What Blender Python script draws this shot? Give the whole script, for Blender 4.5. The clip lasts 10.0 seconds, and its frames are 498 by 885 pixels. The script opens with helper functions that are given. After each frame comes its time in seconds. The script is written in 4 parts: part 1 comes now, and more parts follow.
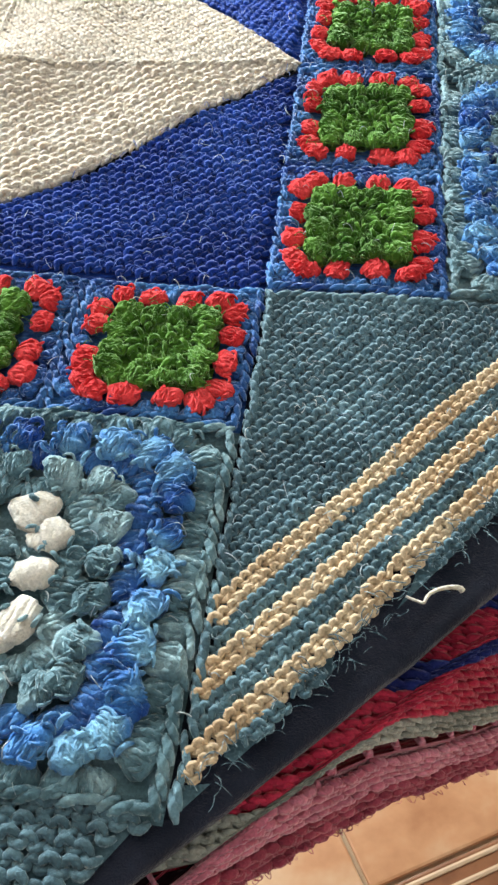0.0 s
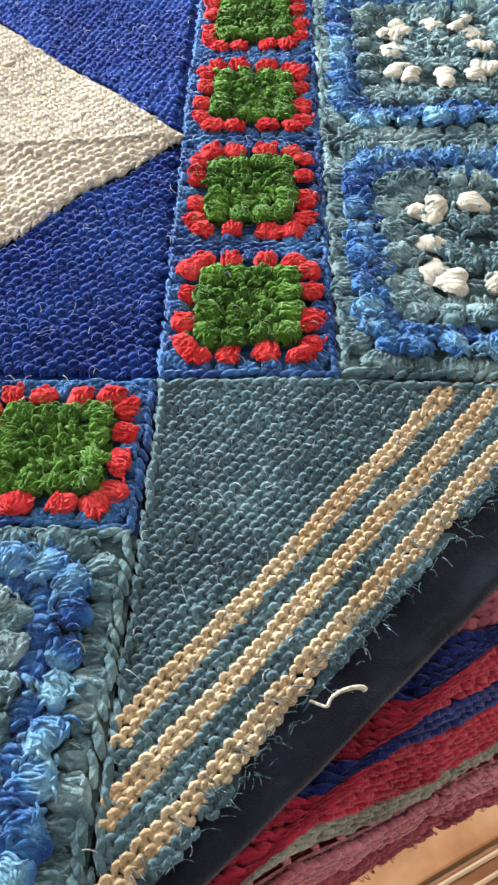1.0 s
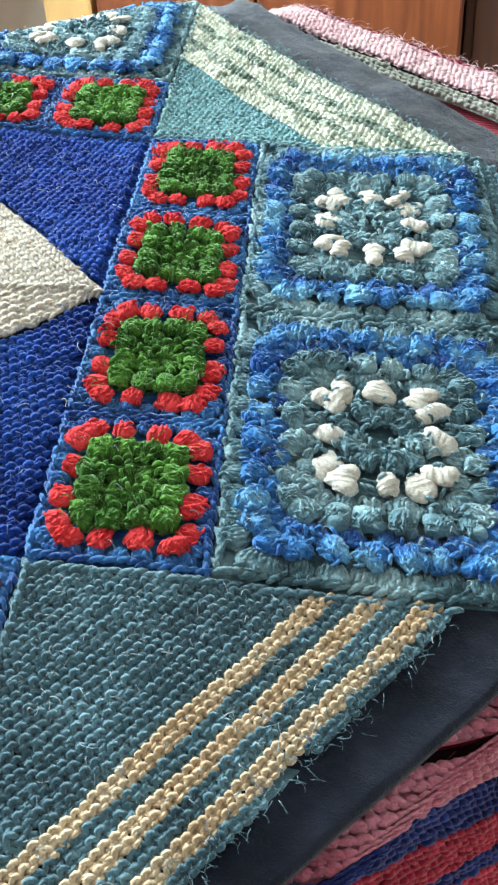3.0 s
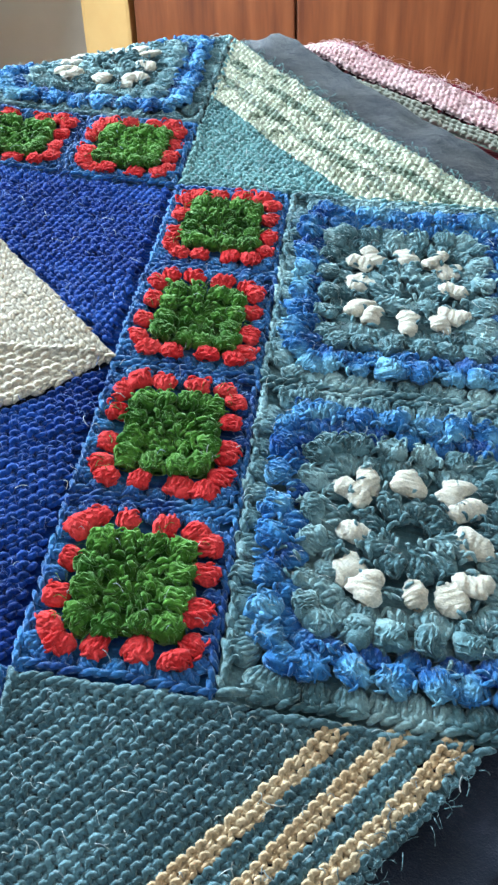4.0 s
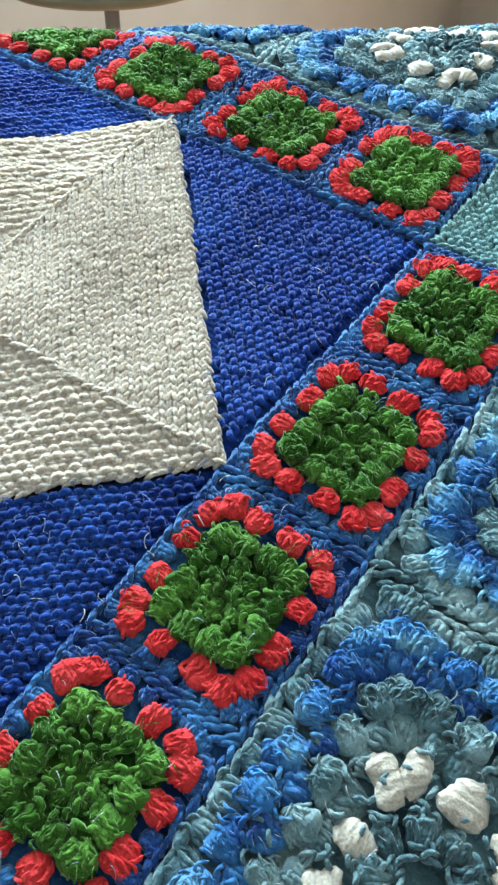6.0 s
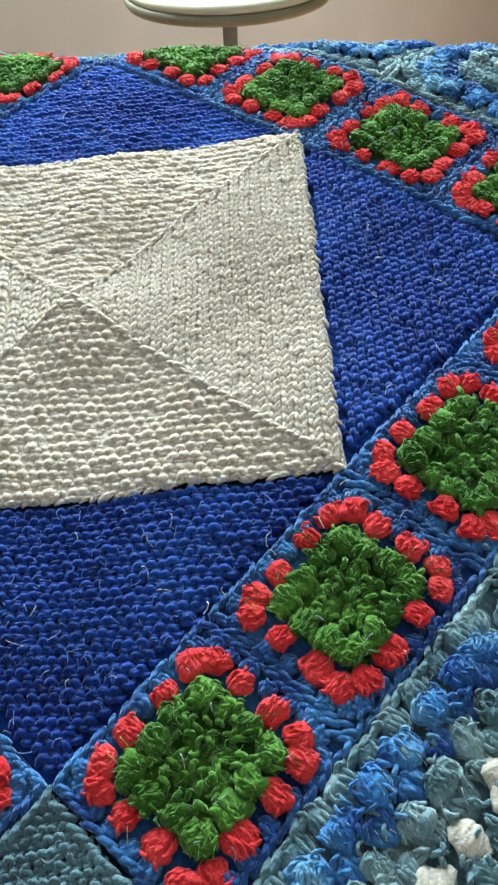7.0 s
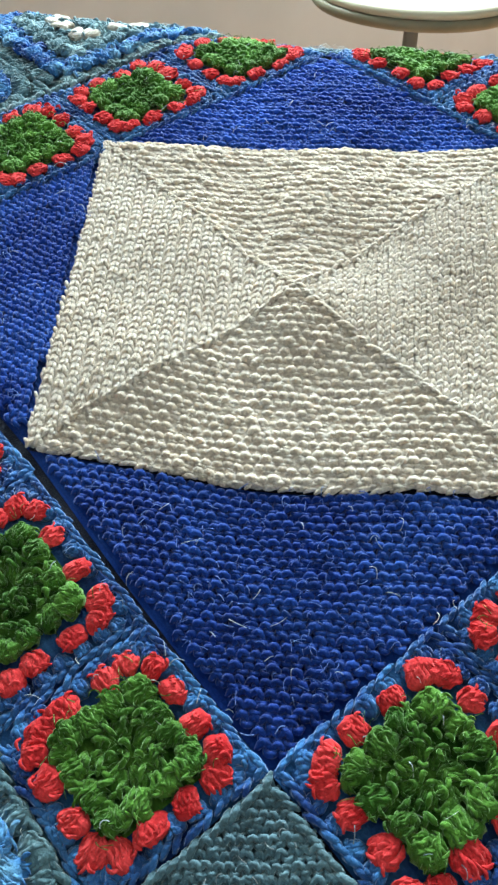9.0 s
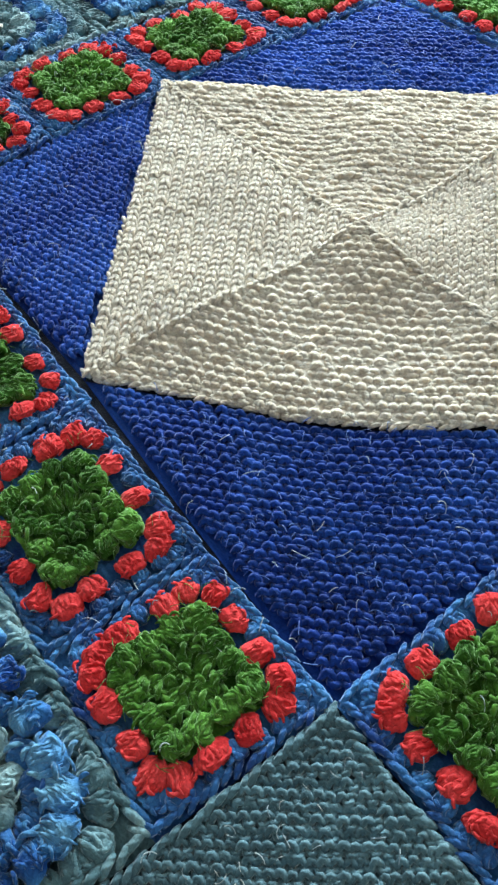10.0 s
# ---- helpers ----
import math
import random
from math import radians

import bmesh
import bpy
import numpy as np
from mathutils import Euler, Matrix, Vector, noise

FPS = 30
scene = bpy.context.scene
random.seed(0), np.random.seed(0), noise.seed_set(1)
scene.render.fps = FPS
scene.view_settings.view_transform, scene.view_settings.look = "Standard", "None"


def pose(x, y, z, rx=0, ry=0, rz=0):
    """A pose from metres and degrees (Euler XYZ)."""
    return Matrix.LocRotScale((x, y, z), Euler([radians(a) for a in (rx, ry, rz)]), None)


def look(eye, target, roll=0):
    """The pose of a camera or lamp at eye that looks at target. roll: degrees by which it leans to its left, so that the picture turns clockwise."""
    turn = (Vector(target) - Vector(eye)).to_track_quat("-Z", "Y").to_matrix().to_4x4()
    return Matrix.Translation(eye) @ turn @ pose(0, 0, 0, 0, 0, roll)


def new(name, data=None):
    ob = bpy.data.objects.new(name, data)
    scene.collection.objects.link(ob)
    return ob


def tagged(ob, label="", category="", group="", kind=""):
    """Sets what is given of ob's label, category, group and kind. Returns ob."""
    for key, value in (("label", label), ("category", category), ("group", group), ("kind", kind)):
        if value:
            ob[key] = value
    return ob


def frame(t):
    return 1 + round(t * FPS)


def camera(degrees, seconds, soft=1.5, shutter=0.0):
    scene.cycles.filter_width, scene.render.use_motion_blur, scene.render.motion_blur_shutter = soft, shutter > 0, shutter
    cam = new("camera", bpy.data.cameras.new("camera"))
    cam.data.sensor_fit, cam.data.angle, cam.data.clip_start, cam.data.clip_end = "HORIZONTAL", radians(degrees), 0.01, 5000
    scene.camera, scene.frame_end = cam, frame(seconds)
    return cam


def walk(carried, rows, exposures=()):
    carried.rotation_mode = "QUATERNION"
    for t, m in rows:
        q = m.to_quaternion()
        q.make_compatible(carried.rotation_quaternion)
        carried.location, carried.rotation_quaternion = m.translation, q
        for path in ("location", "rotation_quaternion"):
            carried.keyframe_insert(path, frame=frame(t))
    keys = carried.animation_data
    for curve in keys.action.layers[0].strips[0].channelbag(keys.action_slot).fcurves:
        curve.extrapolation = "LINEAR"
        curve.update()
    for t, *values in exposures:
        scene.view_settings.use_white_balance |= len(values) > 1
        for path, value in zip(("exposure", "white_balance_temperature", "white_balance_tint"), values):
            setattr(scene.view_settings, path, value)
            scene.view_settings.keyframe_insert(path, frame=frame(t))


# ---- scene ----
cam = camera(31.0, 10.0, soft=2.6)
PATH = [
    (0, (0.272, -0.521, 0.816), (0.002, 0.65, -0.782), -5.4),
    (0.5, (0.279, -0.505, 0.819), (0.077, 0.676, -0.782), -5.7),
    (1, (0.291, -0.487, 0.834), (0.145, 0.722, -0.753), -4.9),
    (1.5, (0.297, -0.467, 0.846), (0.178, 0.786, -0.709), -3.1),
    (2, (0.317, -0.448, 0.855), (0.205, 0.854, -0.659), -0.5),
    (2.5, (0.331, -0.433, 0.859), (0.235, 0.886, -0.641), 1.2),
    (3.8, (0.35, -0.407, 0.847), (0.165, 0.957, -0.604), 1.8),
    (4, (0.339, -0.37, 0.854), (0.152, 0.978, -0.611), 1.7),
    (4.5, (0.309, -0.287, 0.85), (0.166, 1.058, -0.623), 3.7),
    (5, (0.337, -0.208, 0.847), (-0.021, 0.965, -0.732), 7.8),
    (5.2, (0.351, -0.191, 0.851), (-0.108, 0.921, -0.747), 7.0),
    (6.5, (0.398, -0.167, 0.865), (-0.546, 0.598, -0.723), -12.2),
    (7, (0.387, -0.186, 0.872), (-0.598, 0.555, -0.703), -12.0),
    (7.5, (0.363, -0.211, 0.873), (-0.651, 0.502, -0.697), -10.9),
    (8, (0.348, -0.226, 0.876), (-0.692, 0.45, -0.693), -10.2),
    (8.5, (0.336, -0.243, 0.881), (-0.719, 0.413, -0.687), -9.3),
    (9, (0.329, -0.248, 0.879), (-0.75, 0.385, -0.681), -9.0),
    (9.5, (0.327, -0.257, 0.868), (-0.771, 0.341, -0.693), -9.7),
    (10, (0.327, -0.274, 0.855), (-0.764, 0.3, -0.72), -9.4),
]

def tilt_matrix():
    """Blanket frame to room frame: the covered bench leans a little, its centre stands HC above the floor."""
    up = Vector((-0.09, 0.22, 0.97)).normalized()
    turn = up.rotation_difference(Vector((0, 0, 1))).to_matrix().to_4x4()
    return Matrix.Translation((0, 0, HC)) @ turn @ Matrix.Translation((0, 0, -0.5))


HC = 0.70
TM = tilt_matrix()
walk(cam, [(t, TM @ look(eye, target, roll)) for t, eye, target, roll in PATH],
     [(0.0, -0.11, 6950, 14), (0.5, -0.13, 7150, 17), (1.5, -0.14, 7050, 15), (2.5, -0.16, 6650, 9), (4.0, -0.28, 5950, 4), (4.5, -0.42, 5900, 3), (5.0, -0.05, 5800, -1), (6.5, -0.62, 6300, 5), (9.0, -0.58, 6400, 5), (10.0, -0.62, 6400, 5)])

# ---- world and light ----
world = bpy.data.worlds.new("sky")
scene.world = world
world.use_nodes = True
nt = world.node_tree
sky = nt.nodes.new("ShaderNodeTexSky")
sky.sky_type, sky.sun_disc, sky.sun_elevation, sky.sun_rotation = "NISHITA", False, radians(40), radians(150)
nt.links.new(sky.outputs[0], nt.nodes["Background"].inputs[0])
nt.nodes["Background"].inputs[1].default_value = 0.12


def area_lamp(name, eye, target, w, h, watts, colour):
    lamp = bpy.data.lights.new(name, "AREA")
    lamp.shape, lamp.size, lamp.size_y, lamp.energy, lamp.color = "RECTANGLE", w, h, watts, colour
    ob = new(name, lamp)
    ob.matrix_world = look(eye, target)
    return ob


X0, X1, Y0, Y1, ZC = -1.02, 2.4, -2.4, 2.65, 2.5
area_lamp("window_light", (X0 - 0.02, 1.05, 1.36), (0.0, 0.65, 0.95), 1.6, 0.95, 225, (0.86, 0.98, 1.0))
# weak fill lamp, added; no source is known on the south side
area_lamp("side_fill_light", (-0.55, Y0 - 0.02, 1.55), (0.1, 0.0, 0.75), 1.1, 1.0, 2, (0.92, 1.0, 0.98))


# ---- materials ----
def node_material(name, rough=0.9, metal=0.0):
    m = bpy.data.materials.new(name)
    m.use_nodes = True
    p = m.node_tree.nodes["Principled BSDF"]
    p.inputs["Roughness"].default_value, p.inputs["Metallic"].default_value = rough, metal
    return m, m.node_tree, p


def link(tree, a, b):
    tree.links.new(a, b)


def noise_node(tree, scale, detail=3.0, source=None, rough=0.55):
    n = tree.nodes.new("ShaderNodeTexNoise")
    n.inputs["Scale"].default_value, n.inputs["Detail"].default_value, n.inputs["Roughness"].default_value = scale, detail, rough
    if source is not None:
        link(tree, source, n.inputs["Vector"])
    return n.outputs["Fac"]


def ramp(tree, fac, stops):
    n = tree.nodes.new("ShaderNodeValToRGB")
    while len(n.color_ramp.elements) < len(stops):
        n.color_ramp.elements.new(0.5)
    for e, (at, c) in zip(n.color_ramp.elements, stops):
        e.position, e.color = at, (*c, 1)
    link(tree, fac, n.inputs["Fac"])
    return n.outputs["Color"]


def yarn(name, colours, patch=22.0, island=0.35, sheen=0.25, ply=16.0, low=0.38, high=0.62, soft=0.0):
    """Plied yarn: colour runs in patches along it, each stitch a little lighter or darker, plies and fibres in relief."""
    m, tree, p = node_material(name, 0.95)
    tex = tree.nodes.new("ShaderNodeTexCoord")
    geo = tree.nodes.new("ShaderNodeNewGeometry")
    info = tree.nodes.new("ShaderNodeObjectInfo")
    big = noise_node(tree, patch, 2.5, geo.outputs["Position"])
    n = len(colours)
    col = ramp(tree, big, [(low + (high - low) * i / max(1, n - 1), c) for i, c in enumerate(colours)])
    tone = tree.nodes.new("ShaderNodeMapRange")
    pair = tree.nodes.new("ShaderNodeMath")
    pair.operation = "MULTIPLY_ADD"
    link(tree, geo.outputs["Random Per Island"], pair.inputs[0])
    pair.inputs[1].default_value = 0.6
    own = tree.nodes.new("ShaderNodeMath")
    own.operation = "MULTIPLY"
    link(tree, info.outputs["Random"], own.inputs[0])
    own.inputs[1].default_value = 0.4
    link(tree, own.outputs[0], pair.inputs[2])
    link(tree, pair.outputs[0], tone.inputs["Value"])
    tone.inputs["To Min"].default_value, tone.inputs["To Max"].default_value = 1 - island, 1 + island
    fine = noise_node(tree, 900, 2.0, geo.outputs["Position"])
    fleck = tree.nodes.new("ShaderNodeMapRange")
    link(tree, fine, fleck.inputs["Value"])
    fleck.inputs["From Min"].default_value, fleck.inputs["From Max"].default_value = 0.3, 0.75
    fleck.inputs["To Min"].default_value, fleck.inputs["To Max"].default_value = 0.80, 1.2
    both = tree.nodes.new("ShaderNodeMath")
    both.operation = "MULTIPLY"
    link(tree, tone.outputs[0], both.inputs[0])
    link(tree, fleck.outputs[0], both.inputs[1])
    scale = tree.nodes.new("ShaderNodeVectorMath")
    scale.operation = "SCALE"
    link(tree, col, scale.inputs[0])
    link(tree, both.outputs[0], scale.inputs["Scale"])
    link(tree, scale.outputs[0], p.inputs["Base Color"])
    uv = tree.nodes.new("ShaderNodeSeparateXYZ")
    link(tree, tex.outputs["UV"], uv.inputs[0])
    turns = tree.nodes.new("ShaderNodeMath")
    turns.operation = "MULTIPLY_ADD"
    link(tree, uv.outputs[1], turns.inputs[0])
    turns.inputs[1].default_value = ply * 100
    around = tree.nodes.new("ShaderNodeMath")
    around.operation = "MULTIPLY"
    link(tree, uv.outputs[0], around.inputs[0])
    around.inputs[1].default_value = 2 * math.pi * 2
    link(tree, around.outputs[0], turns.inputs[2])
    wave = tree.nodes.new("ShaderNodeMath")
    wave.operation = "SINE"
    link(tree, turns.outputs[0], wave.inputs[0])
    high_ = tree.nodes.new("ShaderNodeMath")
    high_.operation = "MULTIPLY_ADD"
    link(tree, fine, high_.inputs[0])
    high_.inputs[1].default_value = 3.0
    link(tree, wave.outputs[0], high_.inputs[2])
    bump = tree.nodes.new("ShaderNodeBump")
    bump.inputs["Strength"].default_value, bump.inputs["Distance"].default_value = 0.5, 0.0005
    link(tree, high_.outputs[0], bump.inputs["Height"])
    link(tree, bump.outputs[0], p.inputs["Normal"])
    p.inputs["Sheen Weight"].default_value, p.inputs["Sheen Roughness"].default_value = min(1.0, sheen * 5.5), 0.42
    if soft:
        p.inputs["Subsurface Weight"].default_value, p.inputs["Subsurface Scale"].default_value = 0.5, soft
        p.inputs["Subsurface Radius"].default_value = (1.0, 0.9, 0.75)
    top = max(colours[-1])
    p.inputs["Sheen Tint"].default_value = (*[0.45 + 0.55 * c / top for c in colours[-1]], 1)
    p.inputs["Specular IOR Level"].default_value = 0.04
    return m


CREAM = yarn("cream_wool", [(0.57, 0.495, 0.415), (0.65, 0.575, 0.495)], 9, 0.05, 0.12, soft=0.004)
ROYAL = yarn("royal_blue_wool", [(0.011, 0.042, 0.265), (0.025, 0.094, 0.43)], 16, 0.34, 0.10)
GREEN = yarn("green_wool", [(0.030, 0.100, 0.012), (0.092, 0.235, 0.036)], 45, 0.40, 0.12)
RED = yarn("coral_red_wool", [(0.58, 0.026, 0.033), (0.77, 0.066, 0.073)], 40, 0.15, 0.06)
EDGE_BLUE = yarn("edging_blue_wool", [(0.019, 0.060, 0.25), (0.055, 0.20, 0.48)], 38, 0.35, 0.16)
TEAL = yarn("teal_grey_wool", [(0.063, 0.120, 0.155), (0.104, 0.195, 0.245), (0.205, 0.355, 0.43)], 20, 0.36, 0.13, low=0.35, high=0.75)
TEAL_DARK = yarn("dark_teal_wool", [(0.048, 0.102, 0.128), (0.125, 0.235, 0.285), (0.33, 0.49, 0.54)], 34, 0.35, 0.11, low=0.32, high=0.68)
AQUA = yarn("pale_aqua_wool", [(0.12, 0.27, 0.31), (0.20, 0.40, 0.43)], 15, 0.25, 0.18)
MIX_BLUE = yarn("variegated_blue_wool", [(0.016, 0.070, 0.31), (0.050, 0.20, 0.50), (0.20, 0.44, 0.63)], 34, 0.35, 0.11, low=0.33, high=0.66)
WHITE = yarn("soft_white_wool", [(0.56, 0.525, 0.465), (0.68, 0.65, 0.595)], 30, 0.06, 0.09, soft=0.003)
SAND = yarn("sand_wool", [(0.60, 0.43, 0.27), (0.75, 0.60, 0.42)], 18, 0.15, 0.11)
PALE = yarn("mottled_white_green_wool", [(0.16, 0.21, 0.15), (0.58, 0.62, 0.50), (0.74, 0.76, 0.64)], 60, 0.25, 0.14, low=0.30, high=0.55)
MOTTLED = yarn("mottled_grey_green_wool", [(0.10, 0.15, 0.11), (0.24, 0.31, 0.26), (0.56, 0.60, 0.50)], 70, 0.3, 0.14, low=0.34, high=0.62)
PINK = yarn("pink_wool", [(0.56, 0.15, 0.22), (0.74, 0.27, 0.36)], 30, 0.20, 0.18)
# the pink border's far side, its colour lightened for the window light there
LIT_PINK = yarn("window_lit_pink_wool", [(0.80, 0.50, 0.55), (0.88, 0.62, 0.67)], 30, 0.15, 0.2)
MAGENTA = yarn("raspberry_wool", [(0.34, 0.016, 0.045), (0.55, 0.040, 0.085)], 24, 0.30, 0.11)
NAVY_WOOL = yarn("navy_wool", [(0.012, 0.016, 0.10), (0.024, 0.04, 0.20)], 24, 0.30, 0.09)
GREY = yarn("grey_wool", [(0.24, 0.25, 0.22), (0.40, 0.41, 0.37)], 24, 0.25, 0.11)
MAROON = yarn("maroon_wool", [(0.16, 0.010, 0.028), (0.28, 0.03, 0.06)], 24, 0.25, 0.11)
# dark brown for the knots, and for the shade painted into open rows
GAP_SHADE_KNOT = yarn("gap_shade_and_knot_wool", [(0.020, 0.006, 0.010), (0.035, 0.012, 0.018)], 24, 0.25, 0.02)
SKY_HAIR = yarn("light_blue_hair", [(0.06, 0.14, 0.52), (0.17, 0.29, 0.68)], 30, 0.2, 0.1)
ROSE = yarn("dusty_rose_wool", [(0.30, 0.045, 0.075), (0.42, 0.085, 0.13)], 30, 0.2, 0.1)
FIBRE = yarn("loose_wool_fibre", [(0.35, 0.45, 0.55), (0.60, 0.66, 0.68)], 30, 0.2, 0.05)


def cloth_material():
    m, tree, p = node_material("navy_cotton_cloth", 0.88)
    tex = tree.nodes.new("ShaderNodeTexCoord")
    soft = noise_node(tree, 28, 4, tex.outputs["Object"])
    link(tree, ramp(tree, soft, [(0.30, (0.009, 0.012, 0.024)), (0.55, (0.017, 0.022, 0.042)), (0.80, (0.040, 0.048, 0.082))]), p.inputs["Base Color"])
    crease = noise_node(tree, 45, 4, tex.outputs["Object"])
    weave = noise_node(tree, 1400, 2, tex.outputs["Object"])
    add = tree.nodes.new("ShaderNodeMath")
    add.operation = "MULTIPLY_ADD"
    link(tree, crease, add.inputs[0])
    add.inputs[1].default_value = 5.0
    link(tree, weave, add.inputs[2])
    bump = tree.nodes.new("ShaderNodeBump")
    bump.inputs["Strength"].default_value, bump.inputs["Distance"].default_value = 0.7, 0.0013
    link(tree, add.outputs[0], bump.inputs["Height"])
    link(tree, bump.outputs[0], p.inputs["Normal"])
    p.inputs["Sheen Weight"].default_value, p.inputs["Sheen Roughness"].default_value = 0.3, 0.4
    p.inputs["Specular IOR Level"].default_value = 0.2
    return m


NAVY = cloth_material()


def plain_material(name, colours, scale, rough, relief=0.0, stretch=(1, 1, 1), spec=0.5, vary=0.0):
    m, tree, p = node_material(name, rough)
    tex = tree.nodes.new("ShaderNodeTexCoord")
    mp = tree.nodes.new("ShaderNodeMapping")
    mp.inputs["Scale"].default_value = stretch
    link(tree, tex.outputs["Object"], mp.inputs["Vector"])
    if vary:
        info = tree.nodes.new("ShaderNodeObjectInfo")
        away = tree.nodes.new("ShaderNodeVectorMath")
        away.operation = "SCALE"
        away.inputs[0].default_value = (vary, vary * 1.7, vary * 0.6)
        link(tree, info.outputs["Random"], away.inputs["Scale"])
        link(tree, away.outputs[0], mp.inputs["Location"])
    a = noise_node(tree, scale, 5, mp.outputs[0])
    link(tree, ramp(tree, a, [(0.3 + 0.4 * i / (len(colours) - 1), c) for i, c in enumerate(colours)]), p.inputs["Base Color"])
    p.inputs["Specular IOR Level"].default_value = spec
    if relief:
        bump = tree.nodes.new("ShaderNodeBump")
        bump.inputs["Strength"].default_value, bump.inputs["Distance"].default_value = 0.5, relief
        link(tree, noise_node(tree, scale * 6, 4, mp.outputs[0]), bump.inputs["Height"])
        link(tree, bump.outputs[0], p.inputs["Normal"])
    return m


TILE = plain_material("terracotta_tile", [(0.34, 0.13, 0.055), (0.58, 0.29, 0.15), (0.70, 0.47, 0.30)], 9, 0.35, 0.0006, vary=9.0)
BORDER = plain_material("brown_border_tile", [(0.20, 0.075, 0.035), (0.33, 0.14, 0.065)], 30, 0.4, 0.0004)
BEIGE = plain_material("beige_ceramic_rib", [(0.62, 0.42, 0.27), (0.70, 0.50, 0.34)], 30, 0.4)
GROUT = plain_material("pale_grout", [(0.34, 0.22, 0.13), (0.44, 0.31, 0.20)], 60, 0.9, 0.0005)
PINE = plain_material("stained_pine", [(0.085, 0.020, 0.007), (0.145, 0.040, 0.013), (0.20, 0.062, 0.021)], 5, 0.4, 0.0004, (6, 6, 0.5))
PINE_DARK = plain_material("dark_pine", [(0.030, 0.010, 0.006), (0.06, 0.02, 0.01)], 6, 0.5, 0.0004, (6, 6, 0.5))
OCHRE = plain_material("ochre_paint", [(0.50, 0.31, 0.11), (0.58, 0.39, 0.16)], 6, 0.6, 0.0003)
PLASTER = plain_material("pale_plaster", [(0.52, 0.515, 0.49), (0.60, 0.59, 0.565)], 4, 0.9, 0.0006)
CEIL = plain_material("white_ceiling_paint", [(0.50, 0.49, 0.46), (0.56, 0.55, 0.52)], 4, 0.95)
SEAT = plain_material("cream_lacquer", [(0.52, 0.50, 0.37), (0.57, 0.55, 0.41)], 5, 0.35)
# edge of the cream seat, its shade put into a dark olive
SHADED_RIM = plain_material("shaded_edge_olive", [(0.16, 0.15, 0.09), (0.22, 0.20, 0.13)], 20, 0.5)
STEEL = plain_material("painted_grey_steel", [(0.30, 0.29, 0.26), (0.38, 0.37, 0.33)], 20, 0.4)
LINEN = plain_material("dark_bench_cloth", [(0.05, 0.03, 0.03), (0.08, 0.05, 0.045)], 60, 0.95, 0.001)

# ---- how the blankets lie ----
WARP = 0.33
FOLDS = (((-0.53, 0.848), 0.255, 0.10, 1.35), ((0.7071, -0.7071), 0.482, 0.022, 1.42))


def drape(p, lift=0.0):
    """Flat blanket coordinates (x, y, height) to the lying blanket: slightly skewed, wavy, and bent down over two edges of the bench."""
    p = np.asarray(p, float)
    x, y, h = p[:, 0], p[:, 1], p[:, 2] + lift
    cx, cy = np.clip(x, -WARP, WARP), np.clip(y, -WARP, WARP)
    u = x + 0.0005 + 0.0594 * cx + 0.0104 * cy - 0.1741 * cx * cx - 0.192 * cx * np.clip(y, -0.23, WARP) + 0.0248 * cy * cy
    v = y + 0.0016 + 0.0036 * cx - 0.0194 * cy - 0.0098 * cx * cx + 0.0142 * cx * cy + 0.0122 * cy * cy
    h = h + 0.0016 * np.sin(31 * u + 1.3 + 2 * np.sin(9 * v)) * np.sin(27 * v + 0.4) + 0.0022 * np.sin(13 * u - 0.6) * np.sin(11 * v + 2.0)
    bulge = np.exp(-((u - 0.090) ** 2 + (v + 0.095) ** 2) / 0.0065)
    u, v = u + 0.0068 * bulge, v - 0.0085 * bulge
    heart = np.clip(1.25 - (np.abs(u) + np.abs(v)) / 0.20, 0, 1)
    h = h + heart * (0.0030 * np.sin(52 * (0.62 * u - 0.78 * v) + 0.8) * np.sin(17 * (u + v) + 1.1) + 0.0022 * np.sin(75 * (0.78 * u + 0.5 * v) + 2.0 + 1.5 * np.sin(21 * v)))
    z = h.copy()
    for (nx, ny), off, r, most in FOLDS:
        d = nx * u + ny * v - off
        on = d > 0
        th = np.clip(d / r, 0, most)
        rest = d - th * r
        nd = r * np.sin(th) + rest * np.cos(th) + h * np.sin(th)
        nz = -r * (1 - np.cos(th)) - rest * np.sin(th) + h * np.cos(th)
        move = np.where(on, nd - d, 0)
        u, v, z = u + move * nx, v + move * ny, np.where(on, nz, z)
    return np.stack([u, v, z + 0.5], 1)


def frame_at(x, y):
    """The pose on the lying blanket over the flat point (x, y)."""
    e = 0.004
    o, a, b = (Vector(q) for q in drape([(x, y, 0), (x + e, y, 0), (x, y + e, 0)]))
    ax = (a - o).normalized()
    n = ax.cross(b - o).normalized()
    ay = n.cross(ax)
    return Matrix.Translation(o) @ Matrix((ax, ay, n)).transposed().to_4x4()


